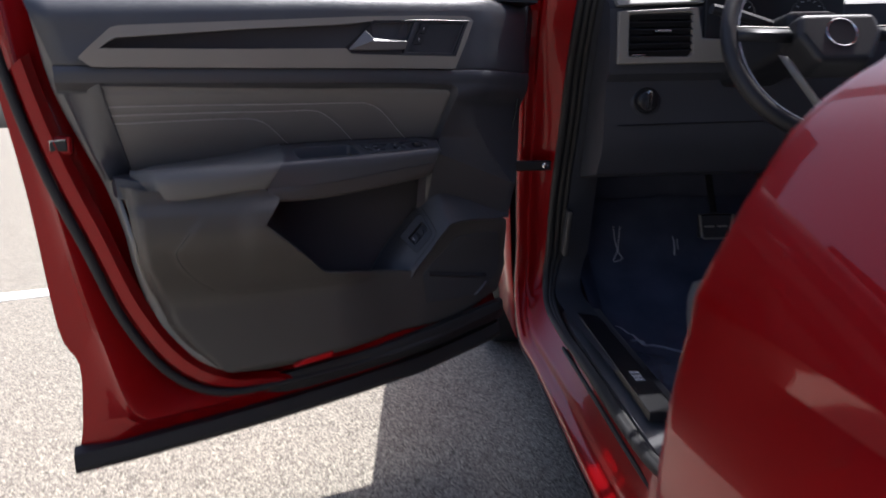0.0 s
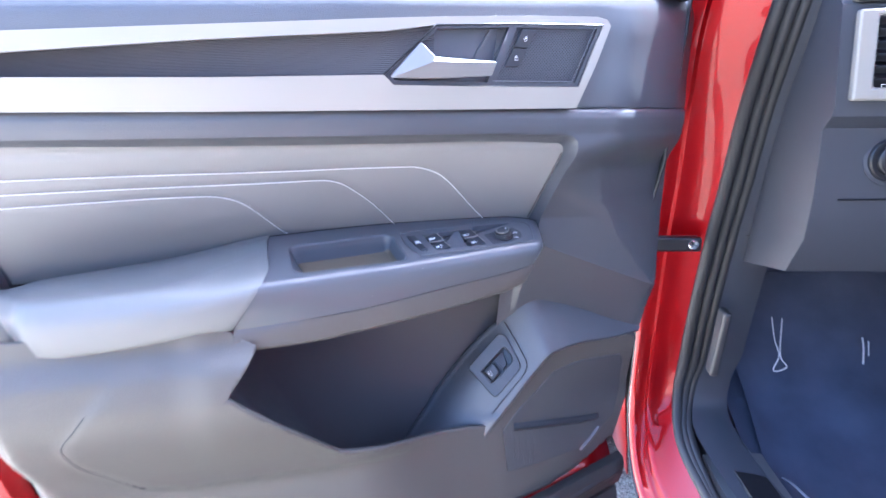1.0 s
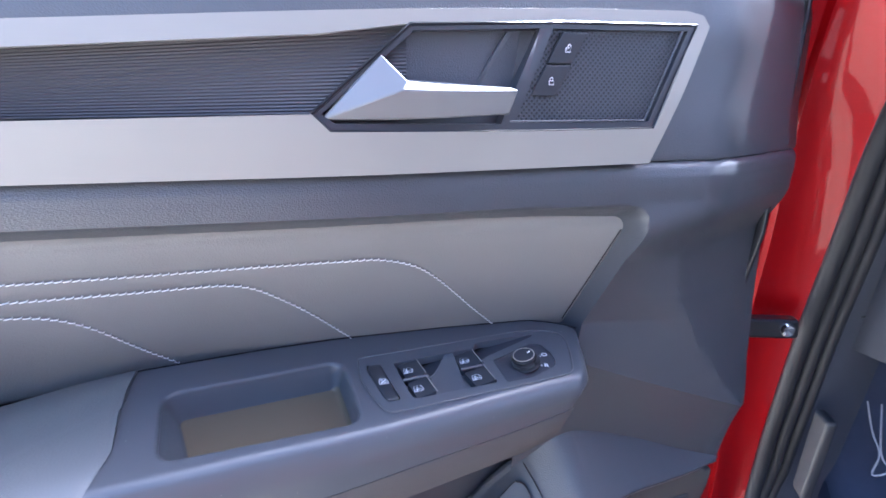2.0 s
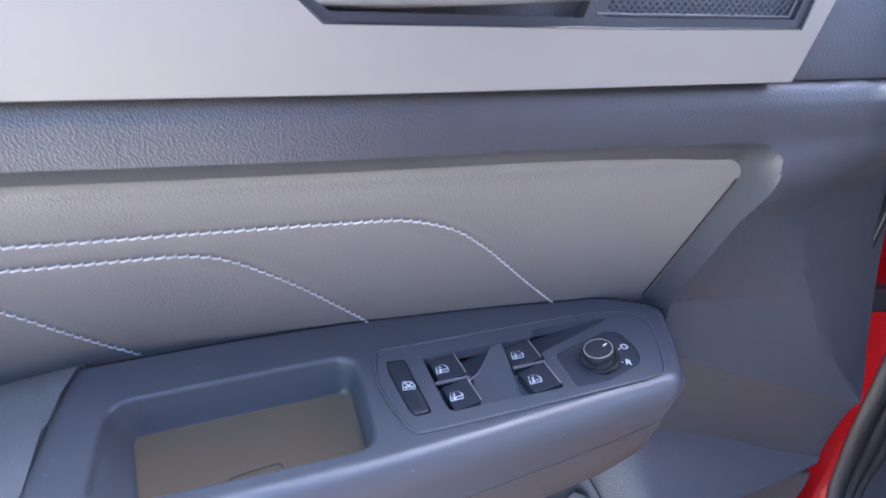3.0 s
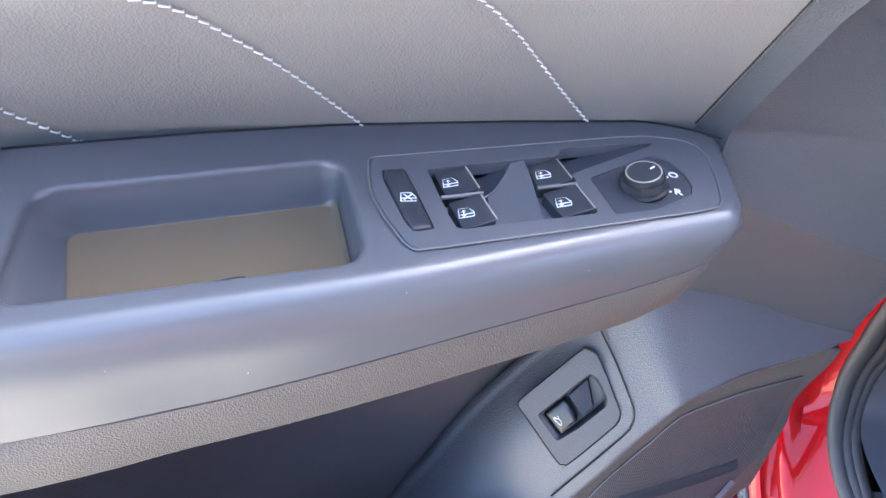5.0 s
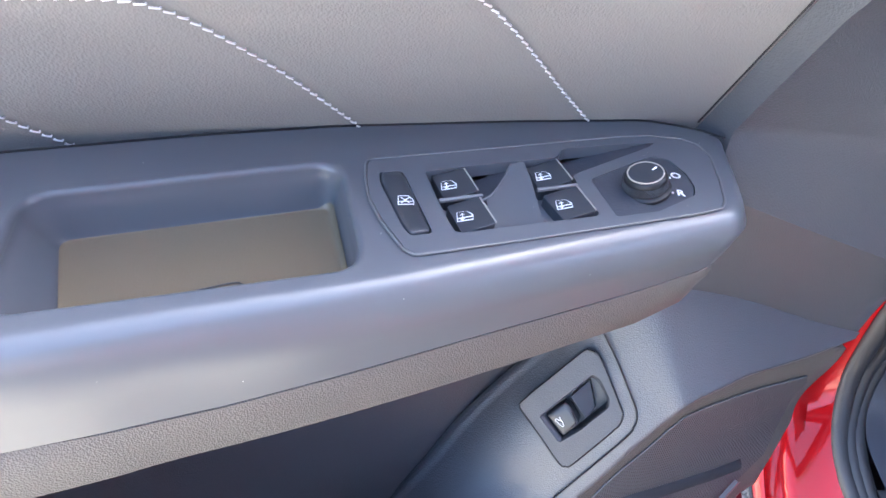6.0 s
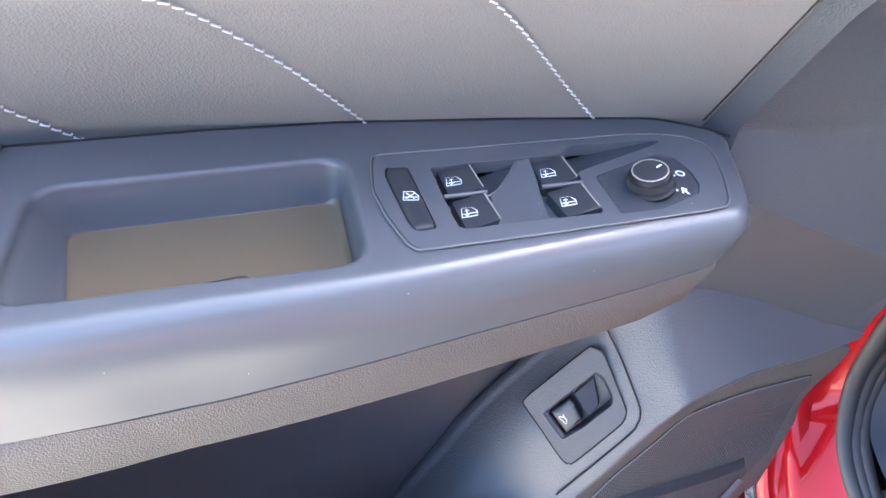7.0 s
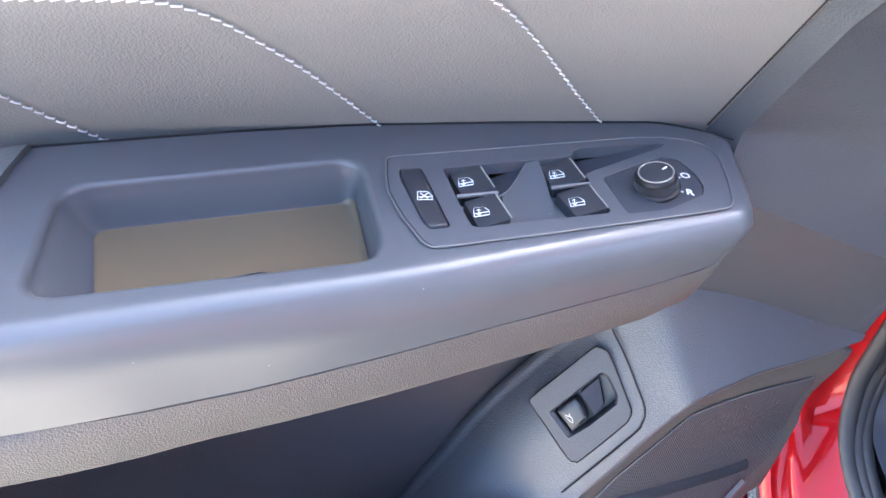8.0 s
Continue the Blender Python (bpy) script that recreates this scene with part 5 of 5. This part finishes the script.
# fender, bonnet, roof, far side: close the car round the doorway
fender = [[(-0.03 - 0.02 * math.sin(math.pi * min(1, (z - 0.25) / 0.8)) + (0.12 if z > 1.1 else 0), y, z) for z in (0.25, 0.45, 0.65, 0.85, 1.0, 1.08, 1.16)] for y in (0.21, 0.4, 0.8, 1.3)]
cpart("fender", loft(fender), RED, body, "red front fender", thick=0.003)
cpart("bonnet", loft([[(0.05, y, 1.15 - 0.05 * (y > 1)), (0.3, y, 1.2 - 0.05 * (y > 1)), (0.9, y, 1.22 - 0.05 * (y > 1)), (1.5, y, 1.2 - 0.05 * (y > 1)), (1.8, y, 1.12)] for y in (0.45, 0.9, 1.5)]), RED, body, "red bonnet", thick=0.003)
cpart("roof", loft([[(0.30, y, 1.66), (0.40, y, 1.71), (0.9, y, 1.74), (1.4, y, 1.71), (1.5, y, 1.66)] for y in (-0.55, -1.2, -2.6)]), RED, body, "red roof", thick=0.03)
for side in (0, 1):
    a = [(0.10, 0.42, 1.12), (0.20, -0.05, 1.4), (0.31, -0.56, 1.66)]
    pts = [Vector((p[0] if not side else 1.82 - p[0], p[1], p[2])) for p in a]
    cpart("windscreen_pillar", tube(spline(pts, 4), 0.05, 10), RED, body, "red windscreen pillar")
cpart("centre_pillar", tube([(0.16, -1.08, 0.3), (0.26, -1.09, 0.9), (0.42, -1.14, 1.68)], 0.06, 10), DARKER, body, "dark centre pillar trim")
cpart("far_side", prism([(1.78, -2.6, 0.25), (1.78, 1.3, 0.25), (1.84, 1.3, 0.25), (1.84, -2.6, 0.25)], [(1.70, -2.6, 1.12), (1.70, 1.3, 1.12), (1.78, 1.3, 1.12), (1.78, -2.6, 1.12)]), RED, body, "red far flank of the car")
cpart("firewall", prism([(0.1, 0.46, 0.2), (1.75, 0.46, 0.2), (1.75, 0.5, 0.2), (0.1, 0.5, 0.2)], [(0.1, 0.46, 1.13), (1.75, 0.46, 1.13), (1.75, 0.5, 1.13), (0.1, 0.5, 1.13)]), CARPET, body)
cpart("rear_bulkhead", box(0.1, 1.75, -2.62, -2.58, 0.2, 1.7), DARKER, body)
cpart("front_panel", loft([[(0.0, 1.3, z), (0.12, 1.46, z), (0.9, 1.56, z), (1.68, 1.46, z), (1.8, 1.3, z)] for z in (0.25, 0.6, 0.9, 1.1)]), RED, body, "red front end", thick=0.02)
for x in (0.05, 1.73):
    for y in (1.0, -2.0):
        wheel_part = cpart("wheel", turned([(0.24, -0.11), (0.34, -0.115), (0.375, -0.08), (0.375, 0.08), (0.34, 0.115), (0.24, 0.11)], pose(x, y, 0.375, 0, 90), 36), RUBBER, body, "black road wheel")
        cpart("rim", turned([(0.05, -0.118), (0.2, -0.1), (0.238, -0.112), (0.238, 0.112), (0.2, 0.1), (0.05, 0.118)], pose(x, y, 0.375, 0, 90), 24), LEVER, wheel_part, "silver wheel rim")
cpart("cabin_floor", loft([[(0.17, y, 0.33), (0.22, y, 0.27), (0.8, y, 0.26), (1.7, y, 0.27)] for y in (-2.6, -0.6, 0.1)] + [[(0.17, 0.3, 0.42), (0.22, 0.3, 0.42), (0.8, 0.3, 0.42), (1.7, 0.3, 0.42)], [(0.17, 0.45, 0.62), (0.22, 0.45, 0.62), (0.8, 0.45, 0.62), (1.7, 0.45, 0.62)]]), CARPET, body, "black carpeted footwell")
cpart("underbody", box(0.06, 1.76, -2.6, 1.3, 0.2, 0.24), BLACK, body)

# rear door, closed
PROFILE = [(0.0, 0.245), (-0.042, 0.30), (-0.062, 0.38), (-0.068, 0.46), (-0.064, 0.54), (-0.055, 0.61), (-0.045, 0.66), (-0.0385, 0.688), (-0.0365, 0.708), (-0.0345, 0.717), (-0.016, 0.755), (0.006, 0.80), (0.046, 0.866), (0.075, 0.895), (0.10, 0.913), (0.13, 0.93), (0.17, 0.945), (0.22, 0.96), (0.25, 1.0)]
rows = []
for k, y in enumerate([-1.076, -1.080, -1.088] + [-1.10 - 0.06 * j for j in range(21)]):
    inb = (0.010, 0.003, 0.0005)[k] if k < 3 else 0.0
    deep = 0.014 * ease((-1.08 - y) / 0.4)
    rows.append([(x + inb + (deep if i == 7 else 0.5 * deep if i == 6 else 0.3 * deep if i == 8 else 0.0), y, z) for i, (x, z) in enumerate(PROFILE)])
rows.insert(0, [(x + 0.05, -1.072, z) for x, z in PROFILE])
rear = cpart("rear_door", loft(rows), RED, body, "closed glossy red rear door with sharp character line", angle=18)
cpart("rear_cladding", box(-0.005, 0.05, -2.3, -1.06, 0.2, 0.25), RUBBER, rear, bevel=0.006)

# ---- dashboard ----
dash = thing("dashboard", None, "slate grey dashboard with silver framed air vent", "dashboard", CAR @ Matrix.Translation((0.010, 0, 0)))
face = [[(x, y, z) for y, z in ((0.44, 1.155), (0.1, 1.15), (-0.12, 1.135), (-0.175, 1.118), (-0.195, 1.10), (-0.2, 0.98), (-0.195, 0.965), (-0.175, 0.95), (-0.165, 0.86), (-0.15, 0.80), (-0.10, 0.745), (0.1, 0.72), (0.44, 0.70))] for x in (0.105, 0.12, 0.5, 1.1, 1.65)]
cpart("dash_body", loft(face, caps=True), material("dash_plastic", (0.042, 0.045, 0.056), 0.45, grain=0.25, size=900, mottle=0.1), dash, "slate grey grained dashboard shell", angle=30)
FRAME = [(0.118, 0.984), (0.118, 1.092), (0.285, 1.098), (0.298, 1.035), (0.37, 1.03), (0.385, 1.0), (0.37, 0.985)]
VENT = [(0.142, 1.0), (0.142, 1.084), (0.272, 1.087), (0.276, 1.005), (0.268, 0.998)]


cpart("vent_frame", plate(FRAME, -0.2, -0.014, [VENT]), SILVER, dash, "satin silver vent surround", bevel=0.004)
cpart("vent_box", box(0.14, 0.28, -0.2015, -0.198, 0.996, 1.09), BLACK, dash)
for k in range(6):
    z = 1.008 + 0.0145 * k
    cpart("vent_slat", prism([(0.143, -0.214, z), (0.275, -0.214, z), (0.275, -0.203, z + 0.006), (0.143, -0.203, z + 0.006)], [(0.143, -0.214, z + 0.003), (0.275, -0.214, z + 0.003), (0.275, -0.203, z + 0.009), (0.143, -0.203, z + 0.009)]), BLACK, dash, "black vent slat")
cpart("vent_tab", box(0.195, 0.228, -0.221, -0.212, 1.047, 1.052), CHROME, dash, "chrome vent tab", bevel=0.001)
# sunlight on the dash top is put into this band's pale colour
cpart("top_band", prism([(0.118, -0.208, 1.103), (0.30, -0.208, 1.106), (0.30, -0.11, 1.106), (0.118, -0.11, 1.103)], [(0.118, -0.206, 1.108), (0.30, -0.206, 1.111), (0.30, -0.12, 1.162), (0.118, -0.12, 1.158)]), PALE, dash, "upper dash trim, coloured pale for the sun on it", bevel=0.003)
cpart("vent_lever", box(0.15, 0.178, -0.2155, -0.211, 0.9995, 1.0035), CHROME, dash, "small chrome vent lever", bevel=0.0008)
# light switch
LM = pose(0.194, -0.172, 0.909, 90)
cpart("light_switch", turned([(0.028, 0.0), (0.028, 0.005), (0.026, 0.007), (0.021, 0.007), (0.0195, 0.012), (0.017, 0.0135)], LM, 32), BLACK, dash, "round black headlamp switch")
cpart("switch_grip", prism([(0.190, -0.186, 0.890), (0.196, -0.186, 0.890), (0.1995, -0.186, 0.928), (0.194, -0.186, 0.928)], [(0.191, -0.193, 0.891), (0.195, -0.193, 0.891), (0.1985, -0.193, 0.927), (0.195, -0.193, 0.927)]), BLACK, dash, "black switch grip", bevel=0.0016)
cpart("grip_rim", tube([(0.1878, -0.195, 0.888), (0.1972, -0.195, 0.888), (0.2006, -0.195, 0.923), (0.198, -0.195, 0.930), (0.194, -0.195, 0.930), (0.192, -0.195, 0.923), (0.1878, -0.195, 0.888)], 0.0013, 6), CHROME, dash, "chrome outline of the switch grip")
cpart("switch_bezel", turned([(0.033, 0.0), (0.033, 0.001), (0.0305, 0.002), (0.024, 0.003)], pose(0.194, -0.17, 0.909, 90), 40), DARK, dash)
cpart("knee_joint", tube([(0.137, -0.166, 0.856), (0.3, -0.166, 0.858), (0.6, -0.166, 0.861)], 0.0015, 6), BLACK, dash)
# instrument cluster
cpart("cluster_hood", loft([[(x, y, z) for y, z in ((-0.05, 1.12), (-0.16, 1.19), (-0.24, 1.175), (-0.2, 1.16), (-0.1, 1.1))] for x in (0.30, 0.34, 0.5, 0.62)]), DARKER, dash, thick=0.006)
cpart("instrument_screen", box(0.302, 0.60, -0.206, -0.196, 1.032, 1.13), BLACK, dash, "black digital instrument screen", bevel=0.004)
for cx in (0.372, 0.52):
    pts = [(cx + 0.036 * math.cos(w), -0.2075, 1.078 + 0.036 * math.sin(w)) for w in [2 * math.pi * k / 32 for k in range(33)]]
    cpart("dial_ring", tube(pts, 0.0007, 5), LEVER, dash, "pale instrument dial")
    for k in range(11):
        w = radians(225 - 27 * k)
        cpart("dial_tick", tube([(cx + r * math.cos(w), -0.2075, 1.078 + r * math.sin(w)) for r in (0.027, 0.031)], 0.0009, 5), MARK, dash)
    cpart("dial_needle", tube([(cx, -0.2078, 1.078), (cx - 0.012, -0.2078, 1.074)], 0.0006, 5), material("red_needle", (0.6, 0.02, 0.02), 0.5), dash, "red dial needle")

# ---- steering wheel ----
wheel = thing("steering_wheel", None, "black leather steering wheel with silver spokes", "steering wheel", CAR)
WM = Matrix.Translation((0.445, -0.45, 1.0)) @ Matrix.Rotation(radians(90 - 24), 4, "X")
rim = [WM @ Vector((0.183 * math.cos(w), 0.183 * math.sin(w), 0)) for w in [2 * math.pi * k / 64 for k in range(65)]]
cpart("rim", tube(rim, 0.0155, 12), material("black_wheel_leather", (0.02, 0.02, 0.022), 0.42, grain=0.4, size=500, cells=True), wheel, "black leather rim", angle=60)
thread = [WM @ Vector((0.1695 * math.cos(w), 0.1695 * math.sin(w), 0.0085)) for w in [2 * math.pi * k / 64 for k in range(65)]]
cpart("rim_seam", tube(thread, 0.0016, 5), THREAD, wheel, "pale stitched seam inside the rim")
hub = [WM @ Vector((x, y, h)) for x, y, h in ((-0.075, 0.045, 0.02), (0.075, 0.045, 0.02), (0.085, 0.0, 0.02), (0.05, -0.06, 0.02), (-0.05, -0.06, 0.02), (-0.085, 0.0, 0.02))]
cpart("hub", prism([p - (WM.to_3x3() @ Vector((0, 0, 0.05))) for p in hub], [p.lerp(sum(hub, Vector()) / 6, 0.12) + (WM.to_3x3() @ Vector((0, 0, 0.012))) for p in hub]), material("wheel_hub_plastic", (0.03, 0.03, 0.033), 0.45, grain=0.3, size=900), wheel, "black wheel hub with airbag cover", bevel=0.012, seg=3)
badge = [WM @ Vector((0.026 * math.cos(w), 0.026 * math.sin(w), 0.033)) for w in [2 * math.pi * k / 32 for k in range(33)]]
bb = tube(badge, 0.0014, 6)
cpart("badge", bb, CHROME, wheel, "round chrome badge")
for s in (-1, 1):
    sp = [[WM @ Vector((s * x, y + d, h)) for d, h in ((0.014, 0.01), (0.0, 0.018), (-0.014, 0.01))] for x, y in ((0.078, 0.008), (0.12, 0.01), (0.172, 0.012))]
    cpart("spoke", loft(sp), DARKER, wheel, "dark wheel spoke with switches", thick=0.012)
    cpart("spoke_edge", tube([p[0] + (p[0] - p[1]) * 0.1 for p in sp], 0.002, 6), SILVER, wheel, "thin silver edge of the spoke")
    sp = [[WM @ Vector((s * x + d, y + 0.6 * d * s, h)) for d, h in ((0.013, 0.008), (0.0, 0.016), (-0.013, 0.008))] for x, y in ((0.092, -0.035), (0.06, -0.10), (0.025, -0.17))]
    cpart("spoke", loft(sp), SILVER, wheel, "silver wheel spoke", thick=0.012)
cpart("column", prism([(0.36, -0.1, 0.92), (0.5, -0.1, 0.92), (0.5, -0.1, 1.03), (0.36, -0.1, 1.03)], [(0.38, -0.42, 0.985), (0.475, -0.42, 0.985), (0.475, -0.42, 1.06), (0.38, -0.42, 1.06)]), DARKER, wheel, "dark column shroud", bevel=0.015)
cpart("stalk", tube([(0.38, -0.36, 1.04), (0.31, -0.37, 1.06), (0.255, -0.38, 1.07)], 0.010, 8), DARKER, wheel, "dark indicator stalk")

# ---- footwell: pedals, mat under film ----
pedals = thing("pedals", None, "metal faced brake and throttle pedals", "pedals", CAR)
for x0, x1, z0, z1, y, nm in ((0.51, 0.605, 0.52, 0.59, 0.26, "brake_pedal"), (0.69, 0.75, 0.42, 0.56, 0.28, "throttle_pedal")):
    p = cpart(nm, box(x0, x1, y, y + 0.02, z0, z1), BLACK, pedals, "rubber and metal pedal", bevel=0.006)
    for k in (0, 1):
        x = x0 + (x1 - x0) * (0.3 + 0.4 * k)
        cpart("pedal_bar", box(x - 0.014, x + 0.014, y - 0.003, y + 0.002, (z0 + z1) / 2 - 0.003, (z0 + z1) / 2 + 0.003), SILVER, p, bevel=0.001)
    cpart("pedal_rim", tube([(x0 - 0.002, y - 0.001, z1), (x0 + 0.008, y - 0.003, z0 + 0.006), (x0 + 0.014, y - 0.003, z0), (x1 - 0.014, y - 0.003, z0), (x1 - 0.008, y - 0.003, z0 + 0.006), (x1 + 0.002, y - 0.001, z1)], 0.0035, 6), SILVER, p, "bright metal rim of the pedal")
    cpart("pedal_arm", tube([((x0 + x1) / 2, y + 0.02, z1), ((x0 + x1) / 2, y + 0.08, 0.72)], 0.01, 8), BLACK, p)
mat_ob = thing("floor_mat", None, "black floor mat wrapped in clear plastic film", "floor mat", CAR)
rows = []
for j in range(25):
    y = -0.72 + 1.16 * j / 24
    row = []
    for i in range(21):
        x = 0.2 + 0.5 * i / 20
        z = lerp_table([(-0.8, 0.285), (0.08, 0.285), (0.3, 0.44), (0.4, 0.56), (0.46, 0.65)], y) + 0.016 * noise.noise(Vector((x * 9, y * 9, 1.7))) + 0.012 * noise.noise(Vector((x * 25, y * 25, 4.1))) + 0.03 * math.exp(-((x - 0.2) / 0.03) ** 2)
        row.append((x, y, z))
    rows.append(row)
cpart("film", loft(rows), FILM, mat_ob, "crumpled clear film over dark mat", angle=80)
# film folds whose glints are put into a pale colour
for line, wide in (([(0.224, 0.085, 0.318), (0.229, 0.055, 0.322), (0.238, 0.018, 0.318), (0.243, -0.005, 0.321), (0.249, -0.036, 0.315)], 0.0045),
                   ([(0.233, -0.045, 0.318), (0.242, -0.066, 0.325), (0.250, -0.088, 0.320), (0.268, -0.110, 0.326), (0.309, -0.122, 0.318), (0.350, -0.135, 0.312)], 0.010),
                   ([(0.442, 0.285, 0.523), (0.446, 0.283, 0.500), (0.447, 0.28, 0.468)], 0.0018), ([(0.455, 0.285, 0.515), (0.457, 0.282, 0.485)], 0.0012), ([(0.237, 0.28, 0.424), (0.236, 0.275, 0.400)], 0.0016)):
    cpart("film_glint", tube(spline(line, 4), wide, 6, flat=0.35), FILM_GLINT, mat_ob, "pale strip painting a glint on a film fold", angle=20)
cpart("tie", tube(spline([(0.275, 0.32, 0.553), (0.272, 0.29, 0.515), (0.272, 0.262, 0.490), (0.258, 0.25, 0.462), (0.284, 0.25, 0.470), (0.274, 0.262, 0.492), (0.292, 0.31, 0.553)], 5), 0.0014, 6), THREAD, mat_ob, "white tie of the film bag")

# ---- driver seat ----
seat = thing("driver_seat", None, "dark leather driver seat with grey side panel and controls", "car seat", CAR @ Matrix.Translation((0.045, -0.02, 0.038)))
secs = []
for y, z0, z1, w in ((-0.30, 0.50, 0.57, 0.02), (-0.34, 0.46, 0.615, 0.0), (-0.42, 0.45, 0.635, 0.0), (-0.65, 0.45, 0.635, 0.0), (-0.95, 0.45, 0.60, 0.0)):
    secs.append([(0.30 + w, y, z0), (0.27 + w, y, (z0 + z1) / 2), (0.275 + w, y, z1 - 0.02), (0.295 + w, y, z1 + 0.005), (0.325 + w, y, z1), (0.37, y, z1 - 0.03), (0.55, y, z1 - 0.04), (0.73, y, z1 - 0.03), (0.78, y, z1), (0.81, y, z0)])
cpart("cushion", loft(blend(secs, 4), caps=True), material("black_seat_leather", (0.03, 0.032, 0.037), 0.42, grain=0.4, size=450, cells=True), seat, "dark leather seat cushion", angle=60)
cpart("cushion_piping", tube(spline([(0.30, -0.33, 0.60), (0.302, -0.42, 0.638), (0.302, -0.65, 0.638), (0.302, -0.95, 0.603)], 5), 0.0025, 6), THREAD, seat, "pale seam along the cushion")
side = [[(x, y, z) for x, z in ((0.25, z0), (0.235, z0 + 0.05), (0.235, z1 - 0.04), (0.245, z1 - 0.01), (0.28, z1))] for y, z0, z1 in ((-0.24, 0.36, 0.49), (-0.27, 0.30, 0.50), (-0.4, 0.28, 0.505), (-0.7, 0.28, 0.50), (-1.0, 0.28, 0.50))]
cpart("side_panel", loft(blend(side, 3)), material("seat_side_plastic", (0.12, 0.125, 0.14), 0.5, grain=0.3, size=900), seat, "grey plastic seat side panel", thick=0.004)
cpart("lumbar_knob", turned([(0.02, 0), (0.02, 0.008), (0.014, 0.013), (0.01, 0.014)], pose(0.237, -0.32, 0.455, 0, -90), 20), BLACK, seat, "round black seat control")
cpart("seat_switch", box(0.222, 0.238, -0.47, -0.40, 0.43, 0.45), BLACK, seat, "black seat switch", bevel=0.005)
cpart("recline_switch", box(0.222, 0.238, -0.53, -0.505, 0.425, 0.475), BLACK, seat, "black upright seat switch", bevel=0.005)
back = [[(x, y - 0.95, z) for x, y in ((0.30, 0.0), (0.28, 0.05), (0.33, 0.1), (0.55, 0.06), (0.77, 0.1), (0.82, 0.05), (0.80, 0.0), (0.55, -0.1))] for z in (0.5, 0.8, 1.15, 1.3)]
cpart("backrest", loft([[(x, y - 0.25 * (z - 0.5), z) for x, y, z in r] for r in back], close=True, caps=True), material("black_back_leather", (0.03, 0.032, 0.037), 0.42, grain=0.4, size=450, cells=True), seat, "dark leather backrest", bevel=0.02)
